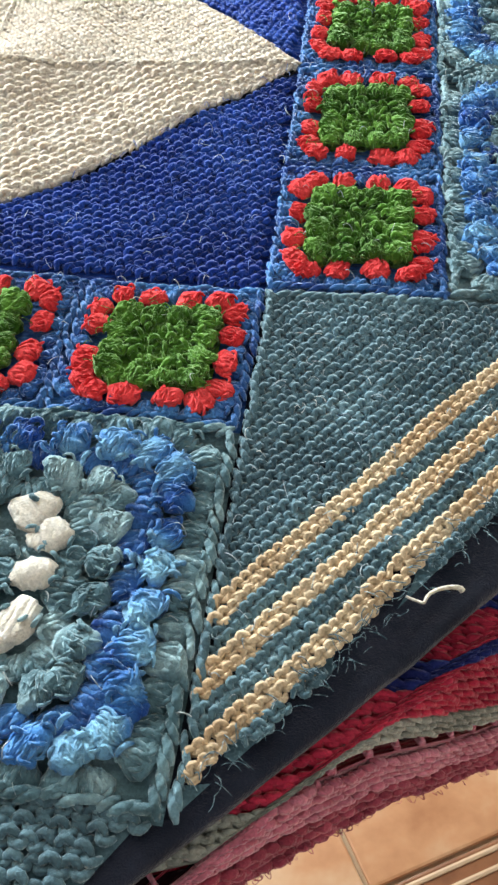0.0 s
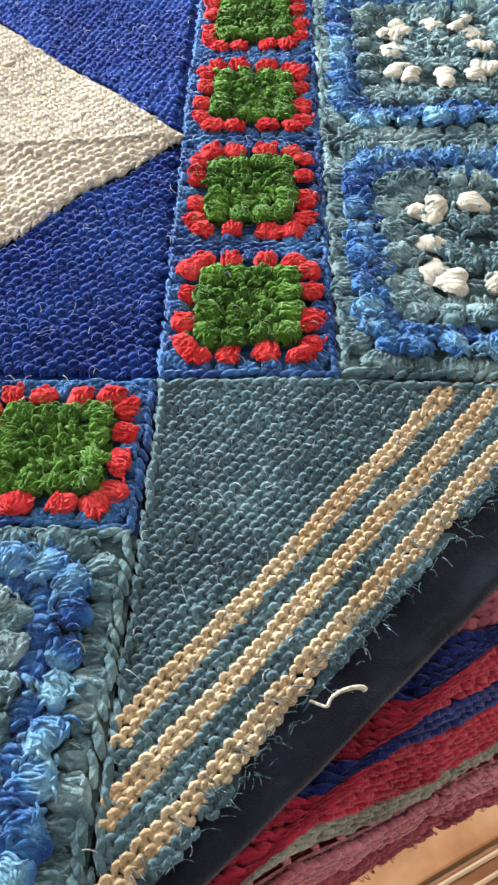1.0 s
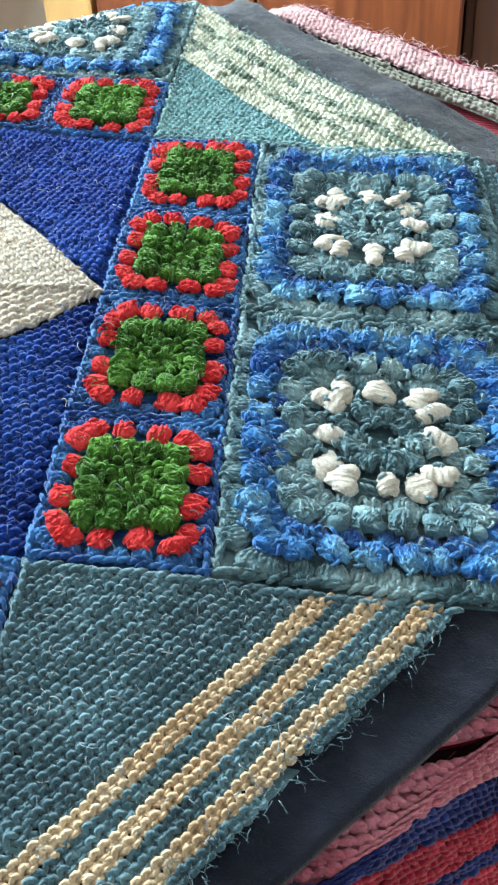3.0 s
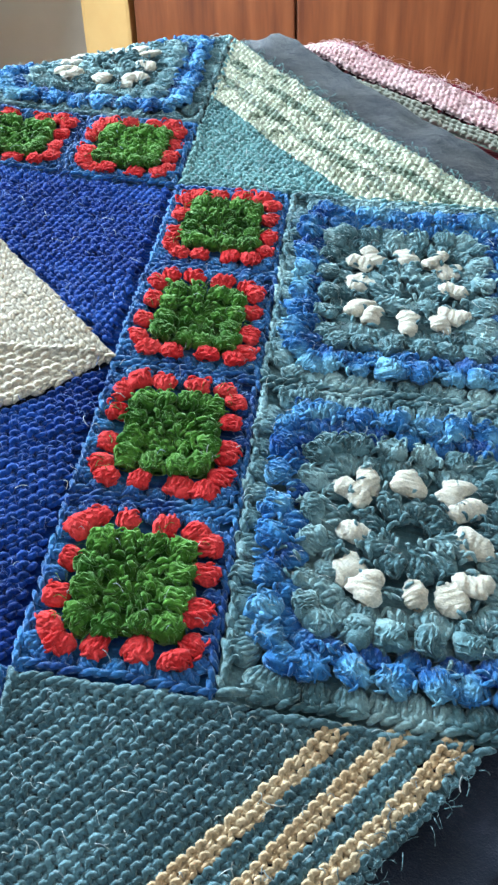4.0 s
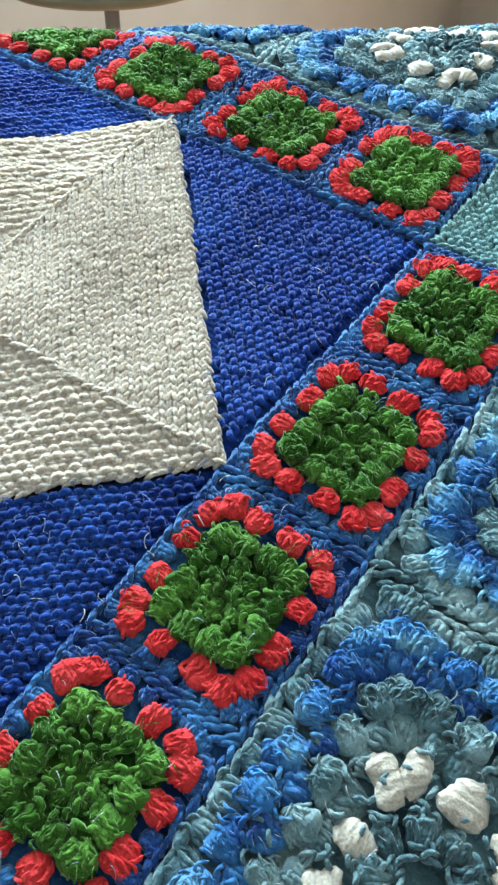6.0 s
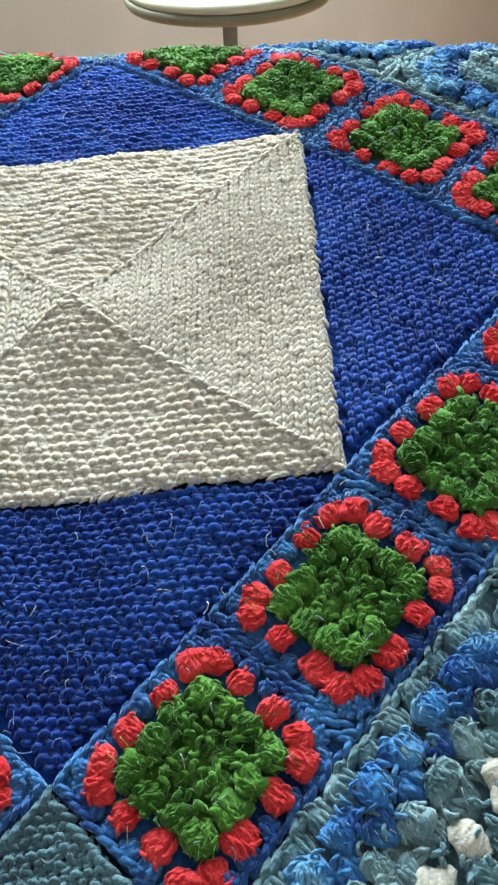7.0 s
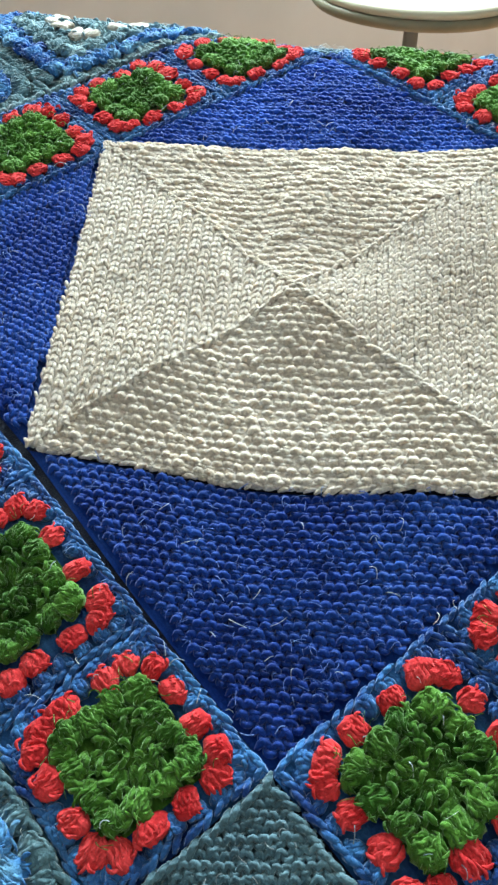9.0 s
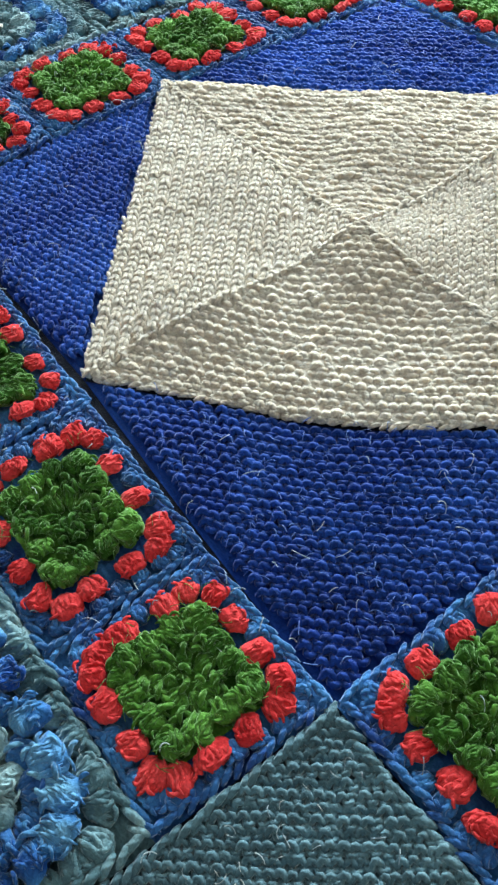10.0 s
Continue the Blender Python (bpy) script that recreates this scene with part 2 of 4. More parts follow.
# ---- yarn as geometry ----
def tube(path, radii, sides=5):
    """Open tube along a path: vertices, quads and (turn, length) for each vertex."""
    path = np.asarray(path, float)
    n = len(path)
    radii = np.broadcast_to(radii, (n,))
    t = np.gradient(path, axis=0)
    t /= np.linalg.norm(t, axis=1)[:, None] + 1e-12
    ref = np.array([0.0, 0.0, 1.0]) if abs(t[:, 2]).mean() < 0.8 else np.array([1.0, 0.0, 0.0])
    s = np.cross(t, ref)
    s /= np.linalg.norm(s, axis=1)[:, None] + 1e-12
    w = np.cross(s, t)
    length = np.r_[0, np.cumsum(np.linalg.norm(np.diff(path, axis=0), axis=1))]
    ang = 2 * np.pi * np.arange(sides) / sides
    v = path[:, None] + radii[:, None, None] * (np.cos(ang)[None, :, None] * s[:, None] + np.sin(ang)[None, :, None] * w[:, None])
    uv = np.stack(np.broadcast_arrays(ang[None, :] / (2 * np.pi), length[:, None]), 2)
    i, j = np.meshgrid(np.arange(n - 1), np.arange(sides), indexing="ij")
    k = (j + 1) % sides
    f = np.stack([i * sides + j, i * sides + k, (i + 1) * sides + k, (i + 1) * sides + j], 2).reshape(-1, 4)
    return v.reshape(-1, 3), f, uv.reshape(-1, 2)


def joined(pieces):
    vs, fs, us, n = [], [], [], 0
    for v, f, u in pieces:
        vs.append(v), fs.append(f + n), us.append(u)
        n += len(v)
    return np.concatenate(vs), np.concatenate(fs), np.concatenate(us)


def spread(template, origins, dirs, scales, lift=0.0):
    """Copies of a template at flat points, turned so that its x runs along dirs, in one soup."""
    v, f, u = template
    o, d = np.asarray(origins, float), np.asarray(dirs, float)
    s = np.broadcast_to(np.asarray(scales, float), (len(o),))
    d = np.broadcast_to(d, (len(o), 2))
    x = (v[None, :, 0] * d[:, None, 0] - v[None, :, 1] * d[:, None, 1]) * s[:, None] + o[:, None, 0]
    y = (v[None, :, 0] * d[:, None, 1] + v[None, :, 1] * d[:, None, 0]) * s[:, None] + o[:, None, 1]
    z = v[None, :, 2] * s[:, None] + (o[:, None, 2] if o.shape[1] > 2 else 0) + lift
    allv = np.stack([x, y, z], 2).reshape(-1, 3)
    allf = (f[None] + (np.arange(len(o)) * len(v))[:, None, None]).reshape(-1, 4)
    return allv, allf, np.tile(u, (len(o), 1))


def mesh_of(name, soup, material, flat=True):
    v, f, u = soup
    if flat:
        v = drape(v)
    me = bpy.data.meshes.new(name)
    me.vertices.add(len(v))
    me.vertices.foreach_set("co", v.astype(np.float32).ravel())
    me.loops.add(f.size)
    me.loops.foreach_set("vertex_index", f.astype(np.int32).ravel())
    me.polygons.add(len(f))
    me.polygons.foreach_set("loop_start", np.arange(0, f.size, 4, dtype=np.int32))
    layer = me.uv_layers.new(name="uv")
    layer.data.foreach_set("uv", u[f.ravel()].astype(np.float32).ravel())
    me.polygons.foreach_set("use_smooth", np.ones(len(f), dtype=bool))
    me.update(calc_edges=True)
    me.validate()
    me.materials.append(material)
    return me


def child(name, mesh, parent, label="", kind="", local=None):
    ob = new(name, mesh)
    ob.parent = parent
    if local is not None:
        ob.matrix_basis = local
    return tagged(ob, label, kind=kind)


def sheet(corners, n, h=0.0):
    """A flat quad patch (corners in order) as a grid of n x n faces at height h."""
    a, b, c, d = (np.array((*q, h), float) for q in corners)
    s = np.linspace(0, 1, n + 1)
    i, j = np.meshgrid(s, s, indexing="ij")
    i, j = i[..., None], j[..., None]
    v = (1 - i) * (1 - j) * a + i * (1 - j) * b + i * j * c + (1 - i) * j * d
    k = np.arange((n + 1) * (n + 1)).reshape(n + 1, n + 1)
    f = np.stack([k[:-1, :-1], k[1:, :-1], k[1:, 1:], k[:-1, 1:]], 2).reshape(-1, 4)
    v = v.reshape(-1, 3)
    return v, f, v[:, :2] * 1.0


def tri_sheet(a, b, c, n, h=0.0):
    """A triangle as three quad patches that meet in its middle."""
    a, b, c = (np.array(q, float) for q in (a, b, c))
    m, ab, bc, ca = (a + b + c) / 3, (a + b) / 2, (b + c) / 2, (c + a) / 2
    return joined([sheet((a, ab, m, ca), n, h), sheet((b, bc, m, ab), n, h), sheet((c, ca, m, bc), n, h)])


def bead(pitch, row, rng, thick=0.31, bow=0.50):
    """One stitch of garter knitting: an arch of yarn and, half a stitch on, the loop that hangs below it."""
    t = np.linspace(-1, 1, 6)
    rise = 1 - t * t
    over = np.stack([t * pitch * 0.56, bow * row * rise - 0.12 * row, 0.45 * row * rise ** 0.8 - 0.10 * row], 1)
    under = np.stack([pitch / 2 + t * pitch * 0.50, 0.10 * row - bow * row * rise, 0.33 * row * rise ** 0.8 - 0.12 * row], 1)
    r = row * thick * (0.62 + 0.38 * np.sqrt(rise))
    return joined([tube(over, r, 5), tube(under, r * 0.95, 5)])


def inside(p, poly, inset=0.0):
    ok = np.ones(len(p), bool)
    c = np.mean(poly, axis=0)
    for a, b in zip(poly, poly[1:] + poly[:1]):
        n = np.array([-(b[1] - a[1]), b[0] - a[0]])
        n = n / np.linalg.norm(n)
        if n @ (c - np.array(a)) < 0:
            n = -n
        ok &= (p - np.array(a)) @ n > inset
    return ok


def garter(poly, along, pitch, row, seed, inset=0.002, keep=None, lift=0.0, thick=0.31, bow=0.50, furrow=0.0):
    """Garter stitch over a convex polygon: rows of bumps along a direction, each shifted by half a stitch. keep picks rows by their distance across."""
    rng = np.random.default_rng(seed)
    e = np.array(along, float) / np.hypot(*along)
    q = np.array([-e[1], e[0]])
    pts = np.array(poly)
    a0, a1, b0, b1 = (pts @ e).min(), (pts @ e).max(), (pts @ q).min(), (pts @ q).max()
    rows = np.arange(b0 + row / 2, b1, row)
    out = []
    for k, b in enumerate(rows):
        a = np.arange(a0 + (k % 2) * pitch / 2, a1, pitch)
        a = a + rng.normal(0, pitch * 0.07, len(a))
        bb = b + rng.normal(0, row * 0.06, len(a)) + row * 0.12 * np.sin(a * 60 + k)
        p = a[:, None] * e + bb[:, None] * q
        ok = inside(p, poly, inset)
        if keep is not None and not keep(b):
            continue
        out.append((p[ok], k))
    soups = []
    for parity in (0, 1):
        sel = [p for p, k in out if k % 2 == parity and len(p)]
        if not sel:
            continue
        p = np.concatenate(sel)
        turn = rng.normal(0, 0.19, len(p))
        c, s = np.cos(turn), np.sin(turn)
        d = np.stack([e[0] * c - e[1] * s, e[0] * s + e[1] * c], 1)
        o = np.c_[p, rng.normal(0, row * 0.07, len(p)) + lift - furrow * parity]
        soups.append(spread(bead(pitch, row, rng, thick, bow), o, d, rng.uniform(0.9, 1.12, len(p))))
    return joined(soups)


def stockinette(poly, along, pitch, step, seed, inset=0.002, lift=0.0):
    """Stockinette over a convex polygon: columns of V stitches that run along a direction."""
    rng = np.random.default_rng(seed)
    e = np.array(along, float) / np.hypot(*along)
    q = np.array([-e[1], e[0]])
    pts = np.array(poly)
    a0, a1, b0, b1 = (pts @ e).min(), (pts @ e).max(), (pts @ q).min(), (pts @ q).max()
    t = np.linspace(0, 1, 6)
    r = pitch * 0.235 * np.array([0.6, 0.95, 1.05, 1.05, 0.95, 0.6])
    legs = []
    for sign in (-1, 1):
        path = np.stack([(t - 0.5) * step * 1.55, sign * pitch * (0.10 + 0.30 * t - 0.04 * np.sin(t * math.pi)), 0.12 * pitch * np.sin(math.pi * t) - 0.10 * pitch * t], 1)
        legs.append(tube(path, r, 5))
    stitch = joined(legs)
    p = []
    for k, b in enumerate(np.arange(b0 + pitch / 2, b1, pitch)):
        a = np.arange(a0 + rng.uniform(0, step), a1, step)
        bb = b + 0.10 * pitch * np.sin(a * 55 + k) + rng.normal(0, pitch * 0.035, len(a))
        p.append((a + rng.normal(0, step * 0.05, len(a)))[:, None] * e + bb[:, None] * q)
    p = np.concatenate(p)
    p = p[inside(p, poly, inset)]
    turn = rng.normal(0, 0.07, len(p))
    c, s = np.cos(turn), np.sin(turn)
    d = np.stack([e[0] * c - e[1] * s, e[0] * s + e[1] * c], 1)
    return spread(stitch, np.c_[p, rng.normal(0, 0.00025, len(p)) + lift], d, rng.uniform(0.94, 1.08, len(p)))


def rope(a, b, radius, rng, h=0.001, wobble=0.0007):
    """A chain edging: overlapping slanted loops along a straight line."""
    a, b = np.array(a, float), np.array(b, float)
    n = max(2, int(np.hypot(*(b - a)) / (radius * 2.3)))
    t = (np.arange(n) + 0.5) / n
    o = a + t[:, None] * (b - a) + rng.normal(0, wobble, (n, 2))
    e = (b - a) / np.hypot(*(b - a))
    s = np.linspace(-1, 1, 5)
    loop = tube(np.stack([s * radius * 1.9, 0.75 * radius * s, radius * 0.6 * (1 - s * s)], 1), radius * 0.72 * np.array([0.5, 0.95, 1, 0.95, 0.5]), 5)
    ang = rng.normal(0, 0.15, n)
    d = np.stack([e[0] * np.cos(ang) - e[1] * np.sin(ang), e[0] * np.sin(ang) + e[1] * np.cos(ang)], 1)
    return spread(loop, np.c_[o, np.full(n, h)], d, rng.uniform(0.85, 1.15, n))


def cluster(width, length, height, strands, seed, fat=1.0, flare=0.5, rough=1.0, loops=3, sink=0.45):
    """A cluster of treble stitches: a soft lumpy body, narrow at the foot (y-) and puffed at the head (y+), with uneven strands and small loops lying half sunk in it."""
    rng = np.random.default_rng(seed)

    def wide(t):
        return width * (flare + (1 - flare) * np.sin(t * 1.9)) * np.clip(4.5 * np.minimum(t + 0.03, 1.03 - t), 0, 1) ** 0.5

    t = np.linspace(0, 1, 11)
    v, f, u = tube(np.stack([0.07 * width * np.sin(t * 4 + rng.uniform(0, 6)), (t - 0.5) * length, 0 * t], 1), np.maximum(wide(t) * 0.47, width * 0.05), 12)
    a, b, c = rng.uniform(0, 6, 3)
    lump = 0.06 * rough * (np.sin(v[:, 0] / width * 7 + a) + np.sin(v[:, 1] / length * 8 + b) + np.sin((v[:, 0] / width - v[:, 1] / length) * 6 + c))
    v = v * (1 + lump[:, None] * (1.0, 0.5, 1.0)) + rng.normal(0, width * 0.012 * rough, v.shape)
    pieces = [(np.c_[v[:, :2], v[:, 2] * height / width * 1.15 + height * 0.05], f, u)]
    for i in range(strands):
        f = (0 if strands == 1 else 2 * i / (strands - 1) - 1) * 0.92 + rng.normal(0, 0.07 * rough)
        t = np.linspace(rng.uniform(0.0, 0.22), rng.uniform(0.76, 1.0), 7)
        lean = np.clip(f + rng.normal(0, 0.26 * rough) * (t - 0.5) + 0.08 * rough * np.sin(t * rng.uniform(4, 9) + rng.uniform(0, 6)), -1.0, 1.0)
        r = fat * width / strands * rng.uniform(0.55, 0.80)
        x = lean * wide(t) * 0.5
        y = (t - 0.5) * length * (1 - 0.10 * f * f) + rng.normal(0, length * 0.03 * rough)
        z = height * 0.05 + np.sqrt(np.maximum(1 - lean * lean, 0)) * wide(t) * 0.47 * height / width * 1.15 + r * rng.uniform(-sink - 0.35, -sink + 0.45) + r * 0.35 * np.sin(t * rng.uniform(9, 15) + rng.uniform(0, 6))
        pieces.append(tube(np.stack([x, y, z], 1), r * np.array([0.4, 0.85, 1.0, 1.05, 1.05, 0.85, 0.35]), 5))
    s = np.linspace(-1, 1, 6)
    for k in range(loops):
        cx = ((k % 3) - 1) * width * 0.28 + rng.normal(0, width * 0.07)
        turn = rng.normal(0, 0.7 * rough)
        lx, ly = s * width * 0.20, length * 0.11 * (1 - s * s)
        path = np.stack([cx + lx * math.cos(turn) - ly * math.sin(turn), length * (0.30 - 0.26 * (k // 3) + rng.normal(0, 0.08)) + lx * math.sin(turn) + ly * math.cos(turn), height * (0.52 - 0.25 * s * s + rng.normal(0, 0.05))], 1)
        pieces.append(tube(path, fat * width / strands * 0.55 * np.array([0.5, 0.9, 1, 1, 0.9, 0.5]), 5))
    return joined(pieces)


def ring(half_x, half_y, per_side, rng, near=0.84, far=0.98):
    """Places and outward directions of the clusters of one square round: singles along the sides, pairs at the corners."""
    out = []
    for side in range(4):
        ang = side * math.pi / 2
        dx, dy = math.cos(ang), math.sin(ang)
        reach, span = (half_x, half_y) if side % 2 == 0 else (half_y, half_x)
        for i in range(per_side):
            f = (i + 1) / (per_side + 1) * 2 - 1
            out.append((dx * reach - dy * f * span * 0.92, dy * reach + dx * f * span * 0.92, ang - math.pi / 2 + rng.normal(0, 0.12), 0))
        for turn in (-1, 1):
            a = ang + math.pi / 4
            cx, cy = (half_x * (1 if math.cos(a) > 0 else -1), half_y * (1 if math.sin(a) > 0 else -1))
            out.append((cx * (near if turn > 0 else far), cy * (far if turn > 0 else near), a - math.pi / 2 + turn * 0.42 * (1 if cx * cy > 0 else -1) * 1 + rng.normal(0, 0.08), 1))
    return out


def fibres(points, rng, length=0.012, h=0.004):
    """Loose curly hairs that stand off the wool."""
    pieces = []
    for x, y in points:
        n = 6
        a = rng.uniform(0, 2 * math.pi)
        curl = rng.normal(0, 1.1)
        size = length * rng.uniform(0.4, 1.2)
        ang = a + curl * np.linspace(0, 1, n)
        step = size / n
        px, py = x + np.cumsum(np.cos(ang)) * step, y + np.cumsum(np.sin(ang)) * step
        pz = h + rng.uniform(0, 0.003) * np.sin(np.linspace(0, math.pi, n)) + rng.uniform(-0.001, 0.001)
        pieces.append(tube(np.stack([px, py, pz], 1), rng.uniform(0.00013, 0.00028), 3))
    return joined(pieces)


# ---- the room ----
def box(bm, lo, hi, bevel=0.0):
    r = bmesh.ops.create_cube(bm, size=1)
    for v in r["verts"]:
        v.co = Vector([lo[i] + (v.co[i] + 0.5) * (hi[i] - lo[i]) for i in range(3)])
    if bevel:
        edges = list({e for v in r["verts"] for e in v.link_edges})
        bmesh.ops.bevel(bm, geom=edges, offset=bevel, segments=2, affect="EDGES", profile=0.6)
    return bm


def part(name, bm, material, parent=None, label="", local=None, smooth=False):
    me = bpy.data.meshes.new(name)
    bm.normal_update()
    bm.to_mesh(me)
    bm.free()
    me.materials.append(material)
    if smooth:
        me.polygons.foreach_set("use_smooth", np.ones(len(me.polygons), dtype=bool))
    ob = new(name, me)
    if parent is not None:
        ob.parent = parent
    if local is not None:
        ob.matrix_basis = local
    return tagged(ob, label)


def boxed(name, boxes, material, parent=None, label="", bevel=0.0):
    bm = bmesh.new()
    for lo, hi in boxes:
        box(bm, lo, hi, bevel)
    return part(name, bm, material, parent, label)


def room():
    floor = boxed("floor", [((X0 - 0.1, Y0 - 0.1, -0.08), (X1 + 0.1, Y1 + 0.1, -0.003))], GROUT)
    tagged(floor, "terracotta tiled floor with pale grout joints", "floor", kind="structure")
    t = 0.12
    # west wall with a window opening, south with one added for fill, others plain
    y0, y1, z0, z1 = 0.20, 1.90, 0.86, 1.92
    west = boxed("wall_west", [((X0 - t, Y0, 0), (X0, y0, ZC)), ((X0 - t, y1, 0), (X0, Y1, ZC)), ((X0 - t, y0, 0), (X0, y1, z0)), ((X0 - t, y0, z1), (X0, y1, ZC))], PLASTER)
    ys = -0.98
    south = boxed("wall_south", [((X0, Y0 - t, 0), (ys, Y0, ZC)), ((ys + 1.3, Y0 - t, 0), (X1, Y0, ZC)), ((ys, Y0 - t, 0), (ys + 1.3, Y0, 0.95)), ((ys, Y0 - t, 2.15), (ys + 1.3, Y0, ZC))], PLASTER)
    north = boxed("wall_north", [((X0 - t, Y1, 0), (X1 + t, Y1 + t, ZC))], PLASTER)
    east = boxed("wall_east", [((X1, Y0, 0), (X1 + t, Y1, ZC))], PLASTER)
    for w in (west, south, north, east):
        tagged(w, "plain pale plastered wall", "wall", kind="structure")
    ceil = boxed("ceiling", [((X0 - t, Y0 - t, ZC), (X1 + t, Y1 + t, ZC + 0.1))], CEIL)
    tagged(ceil, "plain white painted ceiling", "ceiling", kind="structure")
    # window_2 is unseen, added to frame the south fill lamp
    for i, (lo, hi) in enumerate((((X0 - 0.10, y0, z0), (X0 - 0.04, y1, z1)), ((ys, Y0 - 0.10, 0.95), (ys + 1.3, Y0 - 0.04, 2.15)))):
        win = new("window_%d" % (i + 1))
        tagged(win, "white framed window with an area lamp in its opening", "window", kind="structure")
        w = 0.05
        a, b = lo, hi
        along = 1 if i == 0 else 0
        rails = []
        for zz in (a[2], b[2] - w):
            rails.append(((a[0], a[1], zz), (b[0], b[1], zz + w)))
        for f in (0, 0.5, 1):
            p, q = list(a), list(b)
            p[along] = a[along] + f * (b[along] - a[along] - w)
            q[along] = p[along] + w
            p[2], q[2] = a[2] + w + 0.002, b[2] - w - 0.002
            rails.append((tuple(p), tuple(q)))
        boxed("window_frame", rails, CEIL, win, "white painted frame", 0.004)
    return floor


FLOOR = room()


def wardrobe():
    root = new("wardrobe")
    tagged(root, "tall reddish stained pine wardrobe with planked doors", "wardrobe")
    yb = 2.30
    boxed("body", [((-0.435, yb + 0.03, 0.0), (0.625, Y1 - 0.01, 2.05))], PINE, root, "", 0.006)
    for x0, x1 in ((-0.425, 0.036), (0.043, 0.615)):
        door = boxed("door", [((x0, yb, 0.06), (x1, yb + 0.026, 2.0))], PINE, root, "", 0.005)
        hx = x1 - 0.05 if x0 < 0 else x0 + 0.05
        boxed("panel", [((x0 + 0.09, yb - 0.008, 1.12), (x1 - 0.09, yb + 0.004, 1.9))], PINE, door, "", 0.006)
        bm = bmesh.new()
        bmesh.ops.create_uvsphere(bm, u_segments=12, v_segments=8, radius=0.018)
        part("knob", bm, PINE_DARK, door, "round dark wooden knob", Matrix.Translation((hx, yb - 0.014, 1.05)), True)
    return root


def cabinet():
    root = new("cabinet")
    tagged(root, "dark brown wooden cabinet beside the wardrobe", "cabinet")
    boxed("body", [((0.635, 2.38, 0.0), (1.75, Y1 - 0.01, 1.7))], PINE_DARK, root, "", 0.006)
    for x0 in (0.66, 1.21):
        boxed("door", [((x0, 2.355, 0.05), (x0 + 0.505, 2.378, 1.66))], PINE_DARK, root, "", 0.004)


def post():
    root = boxed("door_post", [((-0.60, 2.34, 0.0), (-0.452, Y1 - 0.01, 2.1))], OCHRE, None, "", 0.012)
    tagged(root, "ochre yellow painted post beside the wardrobe", "post", kind="structure")


def stool(base, top, radius):
    """Round seat on a thin steel stem with a flat foot."""
    root = new("round_stool")
    root.matrix_world = Matrix.Translation((base[0], base[1], 0))
    tagged(root, "round cream stool with shaded rim on thin stem", "stool")

    def lathe(name, profile, material, label=""):
        bm = bmesh.new()
        rings = [[bm.verts.new((r * math.cos(2 * math.pi * i / 48), r * math.sin(2 * math.pi * i / 48), z)) for i in range(48)] for r, z in profile]
        for a, b in zip(rings, rings[1:]):
            for i in range(48):
                bm.faces.new((a[i], a[(i + 1) % 48], b[(i + 1) % 48], b[i]))
        bm.faces.new(list(reversed(rings[0])))
        bm.faces.new(rings[-1])
        return part(name, bm, material, root, label, None, True)

    lathe("seat", [(radius - 0.012, top - 0.004), (radius - 0.003, top - 0.002), (radius - 0.001, top + 0.006), (radius - 0.012, top + 0.011), (radius - 0.05, top + 0.012)], SEAT, "cream lacquered round seat")
    lathe("rim", [(radius - 0.03, top - 0.019), (radius - 0.004, top - 0.018), (radius, top - 0.013), (radius, top - 0.005), (radius - 0.004, top - 0.003)], SHADED_RIM, "seat edge with shade in its olive colour")
    lathe("stem", [(0.011, 0.02), (0.011, top - 0.021)], STEEL, "thin grey steel stem")
    lathe("foot", [(0.15, 0.0), (0.152, 0.008), (0.14, 0.016), (0.03, 0.024), (0.012, 0.05)], STEEL, "flat round steel foot")
    return root


wardrobe()
cabinet()
post()
stool((TM @ Vector((-0.608, 0.692, 0.2))), (TM @ Vector((-0.60, 0.70, 0.245)))[2], 0.153)


def bench():
    """The padded bench under the blankets: a leaning cushion on a level frame."""
    root = new("padded_bench")
    tagged(root, "low dark padded bench hidden under draped blankets", "bench")
    a1, a2 = Vector((-0.53, 0.848, 0)), Vector((0.7071, -0.7071, 0))
    along = Vector((0.78, 0.626, 0))
    base = []
    for n, off, s in ((a1, 0.215, -0.72), (a1, 0.215, 0.56), (a2, 0.446, 0.60), (a2, 0.446, -0.62)):
        # point with n.p = off and along.p = s
        det = n.x * along.y - n.y * along.x
        base.append(Vector(((off * along.y - s * n.y) / det, (s * n.x - off * along.x) / det, 0)))
    bm = bmesh.new()
    lower = [bm.verts.new(p + Vector((0, 0, 0.28))) for p in base]
    upper = [bm.verts.new(p + Vector((0, 0, 0.468))) for p in base]
    bm.faces.new(upper)
    bm.faces.new(list(reversed(lower)))
    for i in range(4):
        bm.faces.new((lower[i], lower[(i + 1) % 4], upper[(i + 1) % 4], upper[i]))
    bmesh.ops.recalc_face_normals(bm, faces=bm.faces)
    bmesh.ops.bevel(bm, geom=list(bm.edges), offset=0.02, segments=3, affect="EDGES")
    cushion = part("cushion", bm, LINEN, root, "dark cloth cushion", TM, True)
    for p in base:
        foot = TM @ (p * 0.86 + Vector((0, 0, 0.33)))
        boxed("leg", [((foot.x - 0.03, foot.y - 0.03, 0), (foot.x + 0.03, foot.y + 0.03, foot.z))], PINE_DARK, root, "", 0.005)
    return root


bench()


